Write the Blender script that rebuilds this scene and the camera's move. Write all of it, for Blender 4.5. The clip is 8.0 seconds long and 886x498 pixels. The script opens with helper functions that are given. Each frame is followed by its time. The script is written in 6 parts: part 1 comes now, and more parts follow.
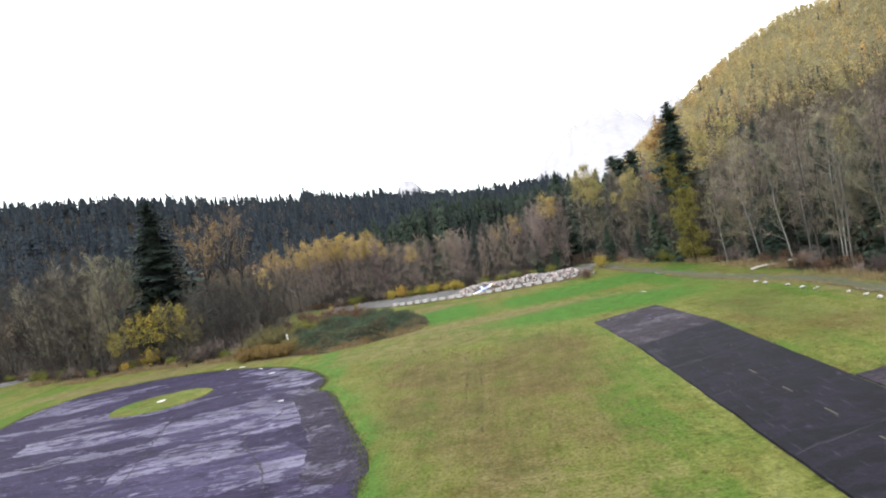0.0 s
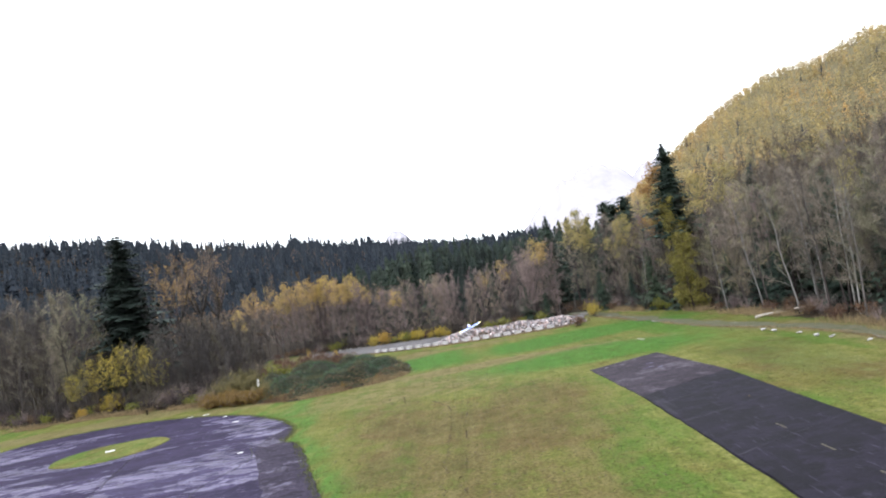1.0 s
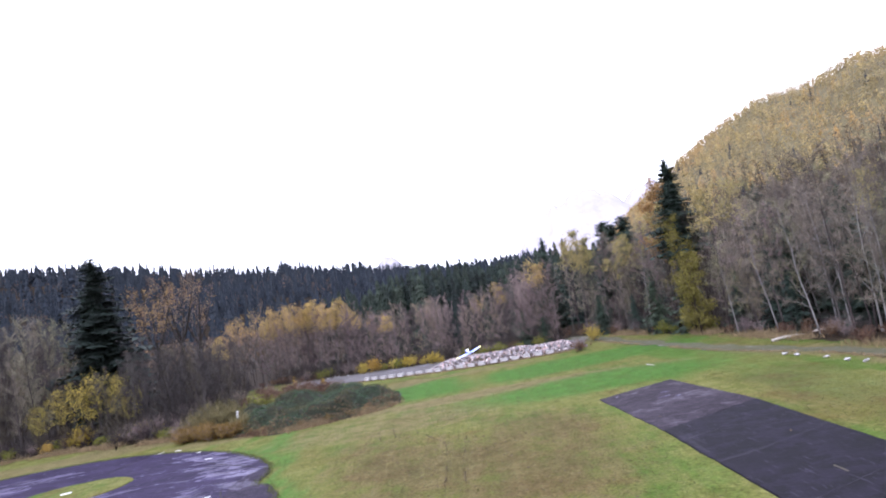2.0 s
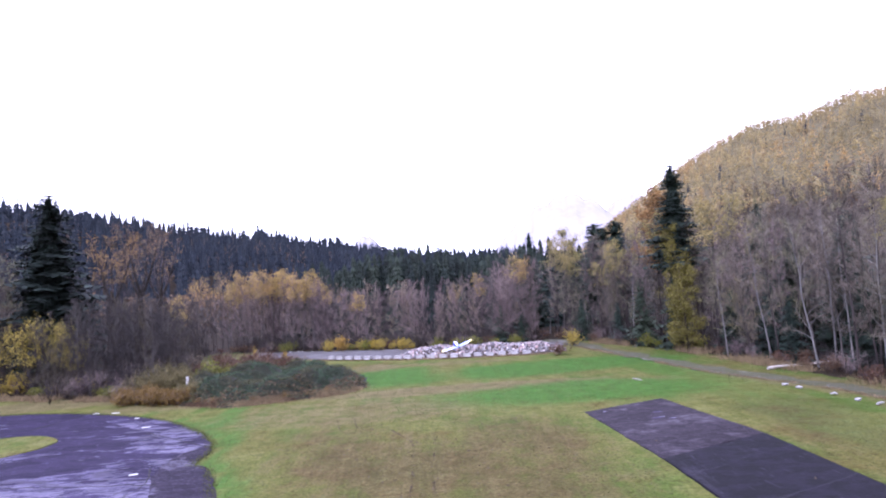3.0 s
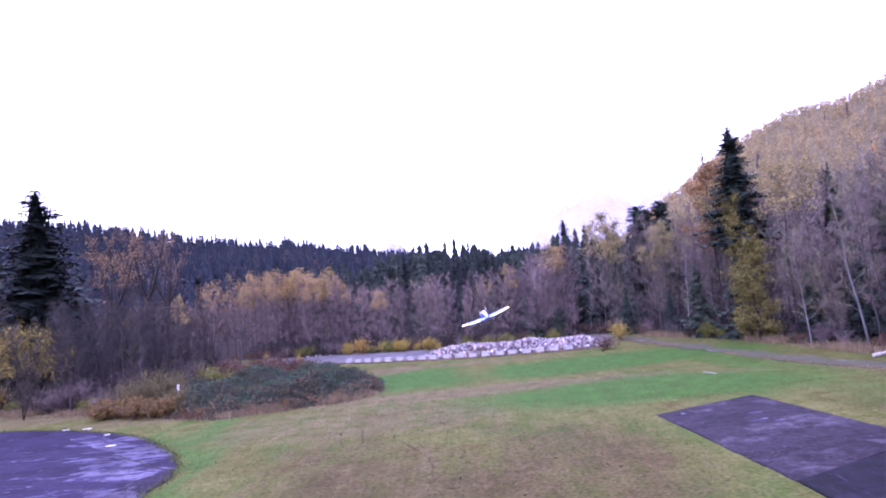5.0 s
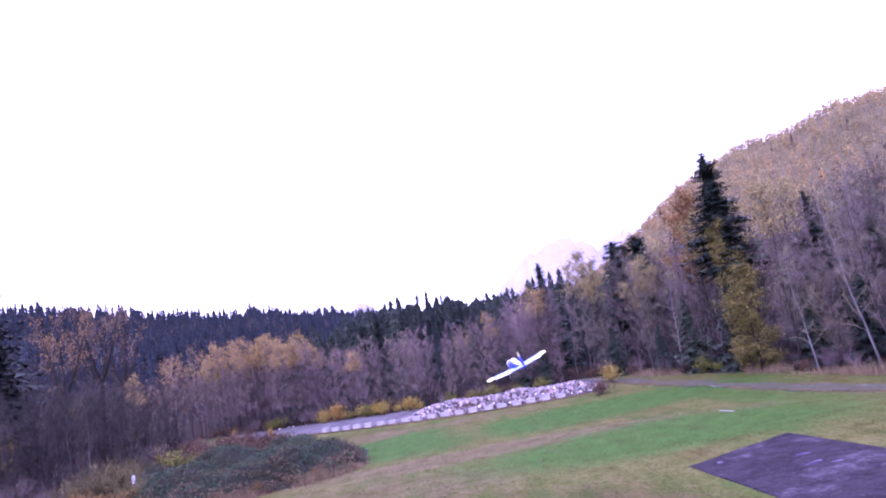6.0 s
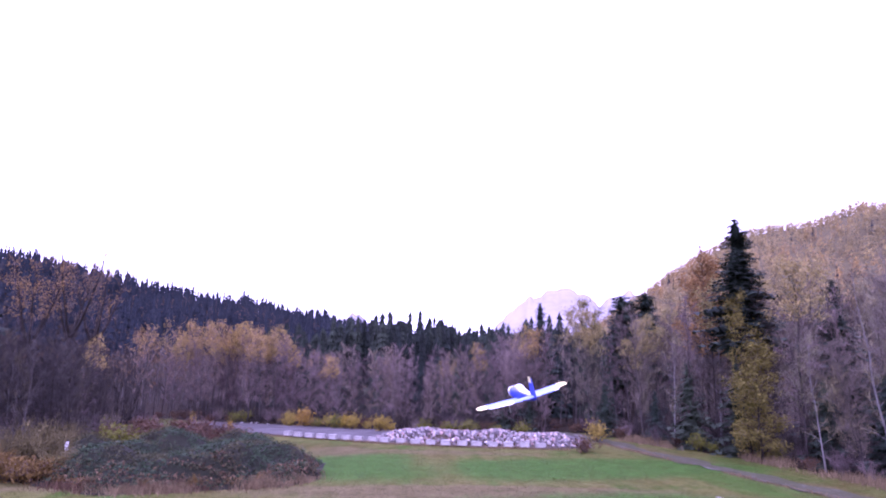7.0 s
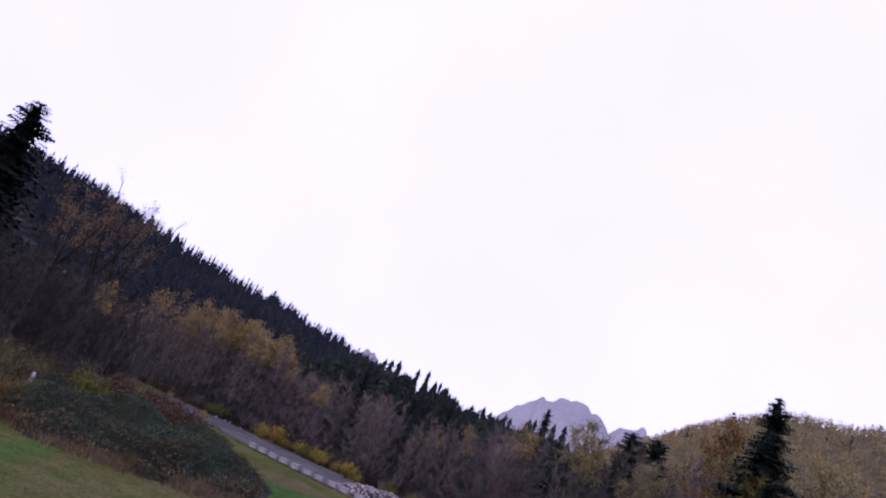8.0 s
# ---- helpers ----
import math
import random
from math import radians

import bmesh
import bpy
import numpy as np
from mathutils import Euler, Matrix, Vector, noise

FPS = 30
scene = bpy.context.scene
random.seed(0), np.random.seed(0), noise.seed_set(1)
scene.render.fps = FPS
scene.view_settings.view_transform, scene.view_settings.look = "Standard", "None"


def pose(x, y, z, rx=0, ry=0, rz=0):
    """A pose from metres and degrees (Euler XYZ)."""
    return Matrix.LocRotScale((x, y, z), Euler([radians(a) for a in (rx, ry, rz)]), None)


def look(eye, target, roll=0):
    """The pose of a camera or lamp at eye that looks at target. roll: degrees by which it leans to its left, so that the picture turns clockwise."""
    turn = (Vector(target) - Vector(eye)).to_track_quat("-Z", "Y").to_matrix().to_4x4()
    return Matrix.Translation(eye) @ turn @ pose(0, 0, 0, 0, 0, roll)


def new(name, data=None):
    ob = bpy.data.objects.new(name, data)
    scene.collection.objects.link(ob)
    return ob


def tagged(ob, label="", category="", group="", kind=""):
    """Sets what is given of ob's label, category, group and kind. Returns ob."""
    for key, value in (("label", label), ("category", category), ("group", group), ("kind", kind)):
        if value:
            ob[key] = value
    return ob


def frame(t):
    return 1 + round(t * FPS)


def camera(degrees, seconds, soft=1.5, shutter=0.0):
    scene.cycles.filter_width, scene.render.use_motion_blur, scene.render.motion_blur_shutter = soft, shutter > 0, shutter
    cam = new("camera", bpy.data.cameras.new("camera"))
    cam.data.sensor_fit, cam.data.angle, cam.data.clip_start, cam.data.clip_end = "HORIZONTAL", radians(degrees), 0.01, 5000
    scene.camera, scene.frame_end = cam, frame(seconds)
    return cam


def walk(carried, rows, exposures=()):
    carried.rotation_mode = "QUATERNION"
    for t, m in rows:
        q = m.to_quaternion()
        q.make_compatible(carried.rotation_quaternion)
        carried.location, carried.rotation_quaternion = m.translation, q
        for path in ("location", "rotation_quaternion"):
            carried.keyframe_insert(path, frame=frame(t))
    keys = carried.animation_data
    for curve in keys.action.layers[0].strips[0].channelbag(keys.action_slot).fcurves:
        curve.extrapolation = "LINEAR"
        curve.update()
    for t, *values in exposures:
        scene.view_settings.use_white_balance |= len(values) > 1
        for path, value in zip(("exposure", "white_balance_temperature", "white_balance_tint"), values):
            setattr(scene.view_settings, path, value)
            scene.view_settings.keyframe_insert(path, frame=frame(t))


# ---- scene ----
cam = camera(69.0, 8.0, soft=2.0)
PATH = [
    (0, (3.003, 3.221, 12.982), (2.895, 5.218, 12.934), -11.2),
    (0.5, (2.799, 5.939, 12.173), (2.717, 7.937, 12.187), -12.1),
    (1, (2.787, 8.786, 11.464), (2.745, 10.783, 11.565), -10.1),
    (1.5, (2.992, 11.418, 11.115), (2.975, 13.413, 11.264), -10.1),
    (1.7, (2.769, 12.637, 11.084), (2.759, 14.63, 11.26), -10.6),
    (2.8, (1.52, 19.387, 10.919), (1.57, 21.38, 11.078), -6.0),
    (3, (1.306, 20.633, 10.886), (1.365, 22.627, 11.016), -3.5),
    (3.5, (1.584, 24.732, 10.784), (1.608, 26.732, 10.816), 4.0),
    (4, (1.909, 27.285, 10.511), (1.898, 29.285, 10.512), 4.2),
    (4.5, (1.896, 30.435, 9.559), (1.86, 32.434, 9.618), -0.7),
    (5, (1.804, 32.613, 8.718), (1.776, 34.607, 8.873), -5.3),
    (5.2, (1.56, 33.629, 8.696), (1.543, 35.619, 8.898), -6.0),
    (6.3, (0.2, 39.52, 8.69), (0.318, 41.491, 9.006), -10.6),
    (6.5, (0.03, 40.56, 8.66), (0.15, 42.531, 8.978), -10.0),
    (7, (0.74, 42.83, 8.3), (0.826, 44.789, 8.691), 1.1),
    (7.5, (1.15, 45.0, 8.58), (1.182, 46.943, 9.056), 9.5),
    (8, (1.38, 45.75, 8.95), (1.29, 47.67, 9.504), 22.4),
]
walk(cam, [(t, look(eye, target, roll)) for t, eye, target, roll in PATH],
     exposures=[(0.0, 0.5, 6400, 4), (1.5, 0.55, 5900, 16), (3.0, 0.57, 5350, 36), (4.0, 0.55, 5150, 44), (5.0, 0.55, 5000, 62), (6.5, 0.48, 5100, 76), (7.0, 0.3, 5150, 76), (7.5, -1.08, 5050, 72), (8.0, -1.2, 5400, 46)])

# ---- world and light ----
sky_world = bpy.data.worlds.new("overcast_sky")
scene.world = sky_world
sky_world.use_nodes = True
wt = sky_world.node_tree
wt.nodes.clear()
w_out = wt.nodes.new("ShaderNodeOutputWorld")
w_sky = wt.nodes.new("ShaderNodeTexSky")
w_sky.sky_type, w_sky.sun_disc = "NISHITA", False
w_sky.sun_elevation, w_sky.sun_rotation = radians(32), radians(200)
w_clear = wt.nodes.new("ShaderNodeBackground")
w_clear.inputs["Strength"].default_value = 0.12
wt.links.new(w_sky.outputs[0], w_clear.inputs["Color"])
w_coord = wt.nodes.new("ShaderNodeTexCoord")
w_noise = wt.nodes.new("ShaderNodeTexNoise")
w_noise.inputs["Scale"].default_value, w_noise.inputs["Detail"].default_value = 2.2, 4
wt.links.new(w_coord.outputs["Generated"], w_noise.inputs["Vector"])
w_ramp = wt.nodes.new("ShaderNodeValToRGB")
w_ramp.color_ramp.elements[0].position, w_ramp.color_ramp.elements[0].color = 0.3, (0.93, 0.94, 0.955, 1)
w_ramp.color_ramp.elements[1].position, w_ramp.color_ramp.elements[1].color = 0.7, (1.0, 1.0, 1.0, 1)
wt.links.new(w_noise.outputs["Fac"], w_ramp.inputs["Fac"])
w_cloud = wt.nodes.new("ShaderNodeBackground")
w_cloud.inputs["Strength"].default_value = 2.6
wt.links.new(w_ramp.outputs["Color"], w_cloud.inputs["Color"])
w_mix = wt.nodes.new("ShaderNodeMixShader")
w_mix.inputs["Fac"].default_value = 0.88
wt.links.new(w_clear.outputs[0], w_mix.inputs[1])
wt.links.new(w_cloud.outputs[0], w_mix.inputs[2])
wt.links.new(w_mix.outputs[0], w_out.inputs["Surface"])

sun = new("sun", bpy.data.lights.new("sun", "SUN"))
sun.data.energy, sun.data.angle, sun.data.color = 2.3, radians(14), (1.0, 0.96, 0.9)
sun.matrix_basis = look((-40, -110, 75), (0, 0, 0))

# ---- mesh helpers ----


class Build:
    """Collects triangles, each with a material slot."""

    def __init__(self):
        self.v, self.f, self.m, self.n = [], [], [], 0

    def add(self, v, f, slot=0):
        v, f = np.asarray(v, float).reshape(-1, 3), np.asarray(f, int).reshape(-1, 3)
        self.v.append(v)
        self.f.append(f + self.n)
        self.m.append(np.full(len(f), slot))
        self.n += len(v)

    def tube(self, pts, radii, sides=5, slot=0, cap=True):
        pts, radii = np.asarray(pts, float), np.asarray(radii, float)
        way = np.gradient(pts, axis=0)
        way /= np.linalg.norm(way, axis=1)[:, None] + 1e-9
        ref = np.array([0.31, 0.92, 0.23]) if abs(way[0][2]) > 0.6 else np.array([0.0, 0.0, 1.0])
        a = np.cross(way, ref)
        a /= np.linalg.norm(a, axis=1)[:, None] + 1e-9
        b = np.cross(way, a)
        ang = np.linspace(0, 2 * np.pi, sides, endpoint=False)
        ring = pts[:, None] + radii[:, None, None] * (np.cos(ang)[None, :, None] * a[:, None] + np.sin(ang)[None, :, None] * b[:, None])
        k, f = len(pts), []
        i, j = np.meshgrid(np.arange(k - 1), np.arange(sides), indexing="ij")
        p, q = i * sides + j, i * sides + (j + 1) % sides
        f = np.concatenate([np.stack([p, q, q + sides], -1).reshape(-1, 3), np.stack([p, q + sides, p + sides], -1).reshape(-1, 3)])
        v = ring.reshape(-1, 3)
        if cap:
            v = np.concatenate([v, pts[:1], pts[-1:]])
            j = np.arange(sides)
            f = np.concatenate([f, np.stack([(j + 1) % sides, j, np.full(sides, k * sides)], -1),
                                np.stack([(k - 1) * sides + j, (k - 1) * sides + (j + 1) % sides, np.full(sides, k * sides + 1)], -1)])
        self.add(v, f, slot)

    def slivers(self, p, q, width, r, slot=0):
        """Thin tapering twigs from p to q."""
        p, q = np.asarray(p, float), np.asarray(q, float)
        side = np.cross(q - p, r.normal(size=p.shape))
        side *= (np.asarray(width) / (np.linalg.norm(side, axis=1) + 1e-9))[:, None] * 0.5
        n = len(p)
        self.add(np.stack([p - side, p + side, q], 1).reshape(-1, 3), np.arange(3 * n).reshape(-1, 3), slot)

    def leaves(self, c, size, r, slot=0, flat=0.0):
        """Small folded leaf sprays at the places c."""
        c = np.asarray(c, float)
        n = len(c)
        a = r.normal(size=(n, 3))
        a[:, 2] *= 1 - flat
        a /= np.linalg.norm(a, axis=1)[:, None]
        b = np.cross(a, r.normal(size=(n, 3)) + np.array([0, 0, 3 * flat]))
        b /= np.linalg.norm(b, axis=1)[:, None] + 1e-9
        s = size * r.uniform(0.6, 1.4, n)[:, None]
        v = np.stack([c - a * s, c + b * s * 0.45, c + a * s, c - b * s * 0.45 + np.cross(a, b) * s * 0.25], 1).reshape(-1, 3)
        k = 4 * np.arange(n)[:, None]
        self.add(v, np.concatenate([k + [0, 1, 2], k + [0, 2, 3]]), slot)

    def arrays(self):
        return np.concatenate(self.v), np.concatenate(self.f), np.concatenate(self.m)

    def mesh(self, name, mats, smooth=False):
        v, f, m = self.arrays()
        return tri_mesh(name, v, f, mats, m, smooth)


def tri_mesh(name, v, f, mats, slots=None, smooth=False):
    me = bpy.data.meshes.new(name)
    me.vertices.add(len(v))
    me.vertices.foreach_set("co", np.ascontiguousarray(v, np.float32).ravel())
    me.loops.add(3 * len(f))
    me.loops.foreach_set("vertex_index", np.ascontiguousarray(f, np.int32).ravel())
    me.polygons.add(len(f))
    me.polygons.foreach_set("loop_start", np.arange(0, 3 * len(f), 3, dtype=np.int32))
    for mat in mats if isinstance(mats, (list, tuple)) else [mats]:
        me.materials.append(mat)
    if slots is not None:
        me.polygons.foreach_set("material_index", np.ascontiguousarray(slots, np.int32))
    me.polygons.foreach_set("use_smooth", np.full(len(f), smooth))
    me.update(calc_edges=True)
    me.validate()
    return me


def bm_mesh(name, bm, mats, smooth=False):
    me = bpy.data.meshes.new(name)
    for face in bm.faces:
        face.smooth = smooth
    bm.to_mesh(me)
    bm.free()
    for mat in mats if isinstance(mats, (list, tuple)) else [mats]:
        me.materials.append(mat)
    return me


def part(name, mesh, parent, label="", m=None):
    ob = new(name, mesh)
    ob.parent = parent
    if m is not None:
        ob.matrix_basis = m
    if label:
        ob["label"] = label
    return ob


def rough_box(sx, sy, sz, bevel, seed, jitter=0.02):
    """A bevelled, slightly uneven block that stands on z = 0."""
    bm = bmesh.new()
    bmesh.ops.create_cube(bm, size=1)
    r = np.random.default_rng(seed)
    for v in bm.verts:
        v.co = Vector((v.co.x * sx, v.co.y * sy, (v.co.z + 0.5) * sz)) + Vector(r.normal(size=3) * jitter)
    bmesh.ops.bevel(bm, geom=list(bm.edges), offset=bevel, segments=2, affect="EDGES")
    return bm


def value_noise(x, y, cell, seed):
    """Smooth random field between 0 and 1."""
    r = np.random.default_rng(seed)
    table = r.random((256, 256))
    u, v = np.asarray(x) / cell, np.asarray(y) / cell
    i, j = np.floor(u).astype(int), np.floor(v).astype(int)
    a, b = u - i, v - j
    a, b = a * a * (3 - 2 * a), b * b * (3 - 2 * b)
    g = lambda p, q: table[p % 256, q % 256]
    return (g(i, j) * (1 - a) + g(i + 1, j) * a) * (1 - b) + (g(i, j + 1) * (1 - a) + g(i + 1, j + 1) * a) * b


def smooth(e0, e1, x):
    t = np.clip((np.asarray(x, float) - e0) / (e1 - e0), 0, 1)
    return t * t * (3 - 2 * t)


def curve_points(ctrl, step):
    """A smooth line through control points, at about even steps."""
    c = np.asarray(ctrl, float)
    pad = np.concatenate([2 * c[:1] - c[1:2], c, 2 * c[-1:] - c[-2:-1]])
    out = []
    for i in range(1, len(pad) - 2):
        n = max(2, int(np.linalg.norm(pad[i + 1] - pad[i]) / step))
        t = np.linspace(0, 1, n, endpoint=False)[:, None]
        p0, p1, p2, p3 = pad[i - 1], pad[i], pad[i + 1], pad[i + 2]
        out.append(0.5 * (2 * p1 + (p2 - p0) * t + (2 * p0 - 5 * p1 + 4 * p2 - p3) * t ** 2 + (3 * p1 - p0 - 3 * p2 + p3) * t ** 3))
    return np.concatenate(out + [c[-1:]])


def inside(px, py, poly):
    """Which points lie in a polygon."""
    px, py, hit = np.asarray(px, float), np.asarray(py, float), np.zeros(np.shape(px), bool)
    q = np.roll(poly, -1, axis=0)
    for (x0, y0), (x1, y1) in zip(poly, q):
        if y0 != y1:
            hit ^= ((y0 > py) != (y1 > py)) & (px < (x1 - x0) * (py - y0) / (y1 - y0) + x0)
    return hit


def line_distance(px, py, pts):
    px, py = np.asarray(px, float), np.asarray(py, float)
    best = np.full(px.shape, 1e9)
    for (x0, y0), (x1, y1) in zip(pts[:-1], pts[1:]):
        dx, dy = x1 - x0, y1 - y0
        t = np.clip(((px - x0) * dx + (py - y0) * dy) / (dx * dx + dy * dy + 1e-9), 0, 1)
        best = np.minimum(best, np.hypot(px - x0 - t * dx, py - y0 - t * dy))
    return best


# ---- materials ----
def shader(name, rough=0.8):
    mat = bpy.data.materials.new(name)
    mat.use_nodes = True
    nt = mat.node_tree
    b = nt.nodes["Principled BSDF"]
    b.inputs["Roughness"].default_value = rough
    b.inputs["Specular IOR Level"].default_value = 0.25
    return mat, nt, b


def put(nt, value, socket):
    if isinstance(value, bpy.types.NodeSocket):
        nt.links.new(value, socket)
    else:
        socket.default_value = value


def noise_of(nt, scale, detail=4, vec=None, stretch=None, rough=0.55):
    pos = vec or nt.nodes.new("ShaderNodeNewGeometry").outputs["Position"]
    if stretch:
        mp = nt.nodes.new("ShaderNodeMapping")
        mp.inputs["Scale"].default_value = stretch
        nt.links.new(pos, mp.inputs["Vector"])
        pos = mp.outputs[0]
    n = nt.nodes.new("ShaderNodeTexNoise")
    n.inputs["Scale"].default_value, n.inputs["Detail"].default_value = scale, detail
    n.inputs["Roughness"].default_value = rough
    nt.links.new(pos, n.inputs["Vector"])
    return n.outputs["Fac"]


def ramp_of(nt, fac, *stops):
    r = nt.nodes.new("ShaderNodeValToRGB")
    e = r.color_ramp.elements
    while len(e) < len(stops):
        e.new(0.5)
    for el, (p, c) in zip(e, stops):
        el.position, el.color = p, (*c, 1) if len(c) == 3 else c
    put(nt, fac, r.inputs["Fac"])
    return r.outputs["Color"]


def step_of(nt, fac, lo, hi):
    m = nt.nodes.new("ShaderNodeMapRange")
    m.inputs["From Min"].default_value, m.inputs["From Max"].default_value = lo, hi
    m.interpolation_type = "SMOOTHSTEP"
    put(nt, fac, m.inputs["Value"])
    return m.outputs[0]


def mix_of(nt, fac, a, b, kind="MIX"):
    m = nt.nodes.new("ShaderNodeMix")
    m.data_type, m.blend_type = "RGBA", kind
    put(nt, fac, m.inputs[0])
    for value, socket in ((a, m.inputs[6]), (b, m.inputs[7])):
        put(nt, (*value, 1) if isinstance(value, tuple) and len(value) == 3 else value, socket)
    return m.outputs[2]


def math_of(nt, op, a, b=0.0):
    m = nt.nodes.new("ShaderNodeMath")
    m.operation = op
    put(nt, a, m.inputs[0])
    put(nt, b, m.inputs[1])
    return m.outputs[0]


def attr_of(nt, name):
    a = nt.nodes.new("ShaderNodeAttribute")
    a.attribute_name = name
    return a.outputs["Fac"]


def bump_of(nt, b, height, distance, strength=1.0):
    n = nt.nodes.new("ShaderNodeBump")
    n.inputs["Distance"].default_value, n.inputs["Strength"].default_value = distance, strength
    put(nt, height, n.inputs["Height"])
    nt.links.new(n.outputs[0], b.inputs["Normal"])


def plain(name, dark, light, scale, rough=0.7, bump=0.01, metal=0.0, spec=0.25):
    """Two tones broken up at a coarse and a fine scale, with fine relief."""
    mat, nt, b = shader(name, rough)
    tc = nt.nodes.new("ShaderNodeTexCoord").outputs["Object"]
    coarse, fine = noise_of(nt, scale, 3, tc), noise_of(nt, scale * 9, 5, tc)
    fac = math_of(nt, "ADD", math_of(nt, "MULTIPLY", coarse, 0.6), math_of(nt, "MULTIPLY", fine, 0.4))
    put(nt, ramp_of(nt, fac, (0.32, dark), (0.68, light)), b.inputs["Base Color"])
    b.inputs["Metallic"].default_value, b.inputs["Specular IOR Level"].default_value = metal, spec
    if bump:
        bump_of(nt, b, fine, bump, 0.6)
    return mat


def plant(name, *stops, joined=False, rough=0.75, through_light=0.0, vary=0.35, tone_scale=0.6):
    """Bark, twigs or leaves: one tone a plant out of a ramp, and each piece a little lighter or darker."""
    mat, nt, b = shader(name, rough)
    tone = attr_of(nt, "tone") if joined else nt.nodes.new("ShaderNodeObjectInfo").outputs["Random"]
    col = ramp_of(nt, tone, *stops)
    isl = nt.nodes.new("ShaderNodeNewGeometry").outputs["Random Per Island"]
    val = math_of(nt, "ADD", math_of(nt, "MULTIPLY", isl, 2 * vary), 1 - vary)
    n = math_of(nt, "ADD", math_of(nt, "MULTIPLY", noise_of(nt, 0.9, 3), 0.56 * tone_scale), 0.28 * tone_scale)
    val = math_of(nt, "MULTIPLY", val, n)
    mul = nt.nodes.new("ShaderNodeVectorMath")
    mul.operation = "SCALE"
    nt.links.new(col, mul.inputs[0])
    nt.links.new(val, mul.inputs["Scale"])
    nt.links.new(mul.outputs[0], b.inputs["Base Color"])
    b.inputs["Specular IOR Level"].default_value = 0.15
    if through_light:
        tr, mx = nt.nodes.new("ShaderNodeBsdfTranslucent"), nt.nodes.new("ShaderNodeMixShader")
        nt.links.new(mul.outputs[0], tr.inputs["Color"])
        mx.inputs["Fac"].default_value = through_light
        nt.links.new(b.outputs[0], mx.inputs[1])
        nt.links.new(tr.outputs[0], mx.inputs[2])
        nt.links.new(mx.outputs[0], nt.nodes["Material Output"].inputs["Surface"])
    return mat


def ground_material():
    mat, nt, b = shader("mown_grass", 0.9)
    wide = noise_of(nt, 0.055, 5, rough=0.6)
    big = noise_of(nt, 0.14, 5, stretch=(1.0, 0.55, 1.0), rough=0.62)
    mid = noise_of(nt, 0.55, 6, rough=0.62)
    streak = noise_of(nt, 0.85, 5, stretch=(1.0, 0.07, 1.0), rough=0.6)
    thin = noise_of(nt, 2.4, 5, stretch=(1.0, 0.06, 1.0), rough=0.65)
    swath = noise_of(nt, 0.30, 3, stretch=(1.0, 0.05, 1.0))
    fine = noise_of(nt, 4.5, 6, rough=0.75)
    speck = noise_of(nt, 2.2, 4, stretch=(1.0, 0.6, 1.0), rough=0.6)
    tuft = noise_of(nt, 1.5, 6, rough=0.72)
    grown = math_of(nt, "ADD", math_of(nt, "MULTIPLY", mid, 0.38), math_of(nt, "MULTIPLY", tuft, 0.30))
    tone = math_of(nt, "ADD", math_of(nt, "ADD", grown, math_of(nt, "MULTIPLY", streak, 0.18)), math_of(nt, "MULTIPLY", thin, 0.14))
    base = ramp_of(nt, tone, (0.37, (0.125, 0.148, 0.026)), (0.5, (0.240, 0.252, 0.064)), (0.63, (0.365, 0.350, 0.125)))
    green = ramp_of(nt, tone, (0.36, (0.076, 0.168, 0.018)), (0.64, (0.200, 0.300, 0.056)))
    brown = ramp_of(nt, tone, (0.36, (0.120, 0.088, 0.020)), (0.64, (0.290, 0.222, 0.072)))
    patchy = noise_of(nt, 0.22, 5, rough=0.62)
    col = mix_of(nt, step_of(nt, math_of(nt, "ADD", math_of(nt, "MULTIPLY", big, 0.6), math_of(nt, "MULTIPLY", swath, 0.4)), 0.47, 0.61), base, green)
    col = mix_of(nt, math_of(nt, "MULTIPLY", step_of(nt, wide, 0.50, 0.66), 0.55), col, brown)
    col = mix_of(nt, math_of(nt, "MULTIPLY", step_of(nt, patchy, 0.53, 0.70), 0.55), col, brown)
    worn = ramp_of(nt, tone, (0.36, (0.100, 0.068, 0.026)), (0.64, (0.262, 0.184, 0.086)))
    dry = ramp_of(nt, mid, (0.3, (0.200, 0.165, 0.066)), (0.7, (0.355, 0.300, 0.140)))
    lush = ramp_of(nt, mid, (0.3, (0.062, 0.185, 0.026)), (0.7, (0.135, 0.310, 0.052)))
    litter = ramp_of(nt, fine, (0.3, (0.030, 0.023, 0.018)), (0.7, (0.090, 0.066, 0.042)))
    wob = math_of(nt, "ADD", math_of(nt, "MULTIPLY", math_of(nt, "SUBTRACT", mid, 0.5), 1.0), math_of(nt, "ADD", math_of(nt, "MULTIPLY", math_of(nt, "SUBTRACT", streak, 0.5), 0.7), math_of(nt, "MULTIPLY", math_of(nt, "SUBTRACT", tuft, 0.5), 0.9)))
    blur = math_of(nt, "MULTIPLY", math_of(nt, "SUBTRACT", big, 0.5), 1.6)
    col = mix_of(nt, math_of(nt, "MULTIPLY", step_of(nt, math_of(nt, "ADD", math_of(nt, "MULTIPLY", attr_of(nt, "bare"), math_of(nt, "ADD", 0.35, math_of(nt, "MULTIPLY", patchy, 1.2))), math_of(nt, "ADD", wob, blur)), 0.08, 0.82), 0.78), col, worn)
    col = mix_of(nt, step_of(nt, math_of(nt, "ADD", attr_of(nt, "dry"), wob), 0.15, 1.0), col, dry)
    col = mix_of(nt, step_of(nt, math_of(nt, "ADD", attr_of(nt, "lush"), wob), 0.05, 1.15), col, lush)
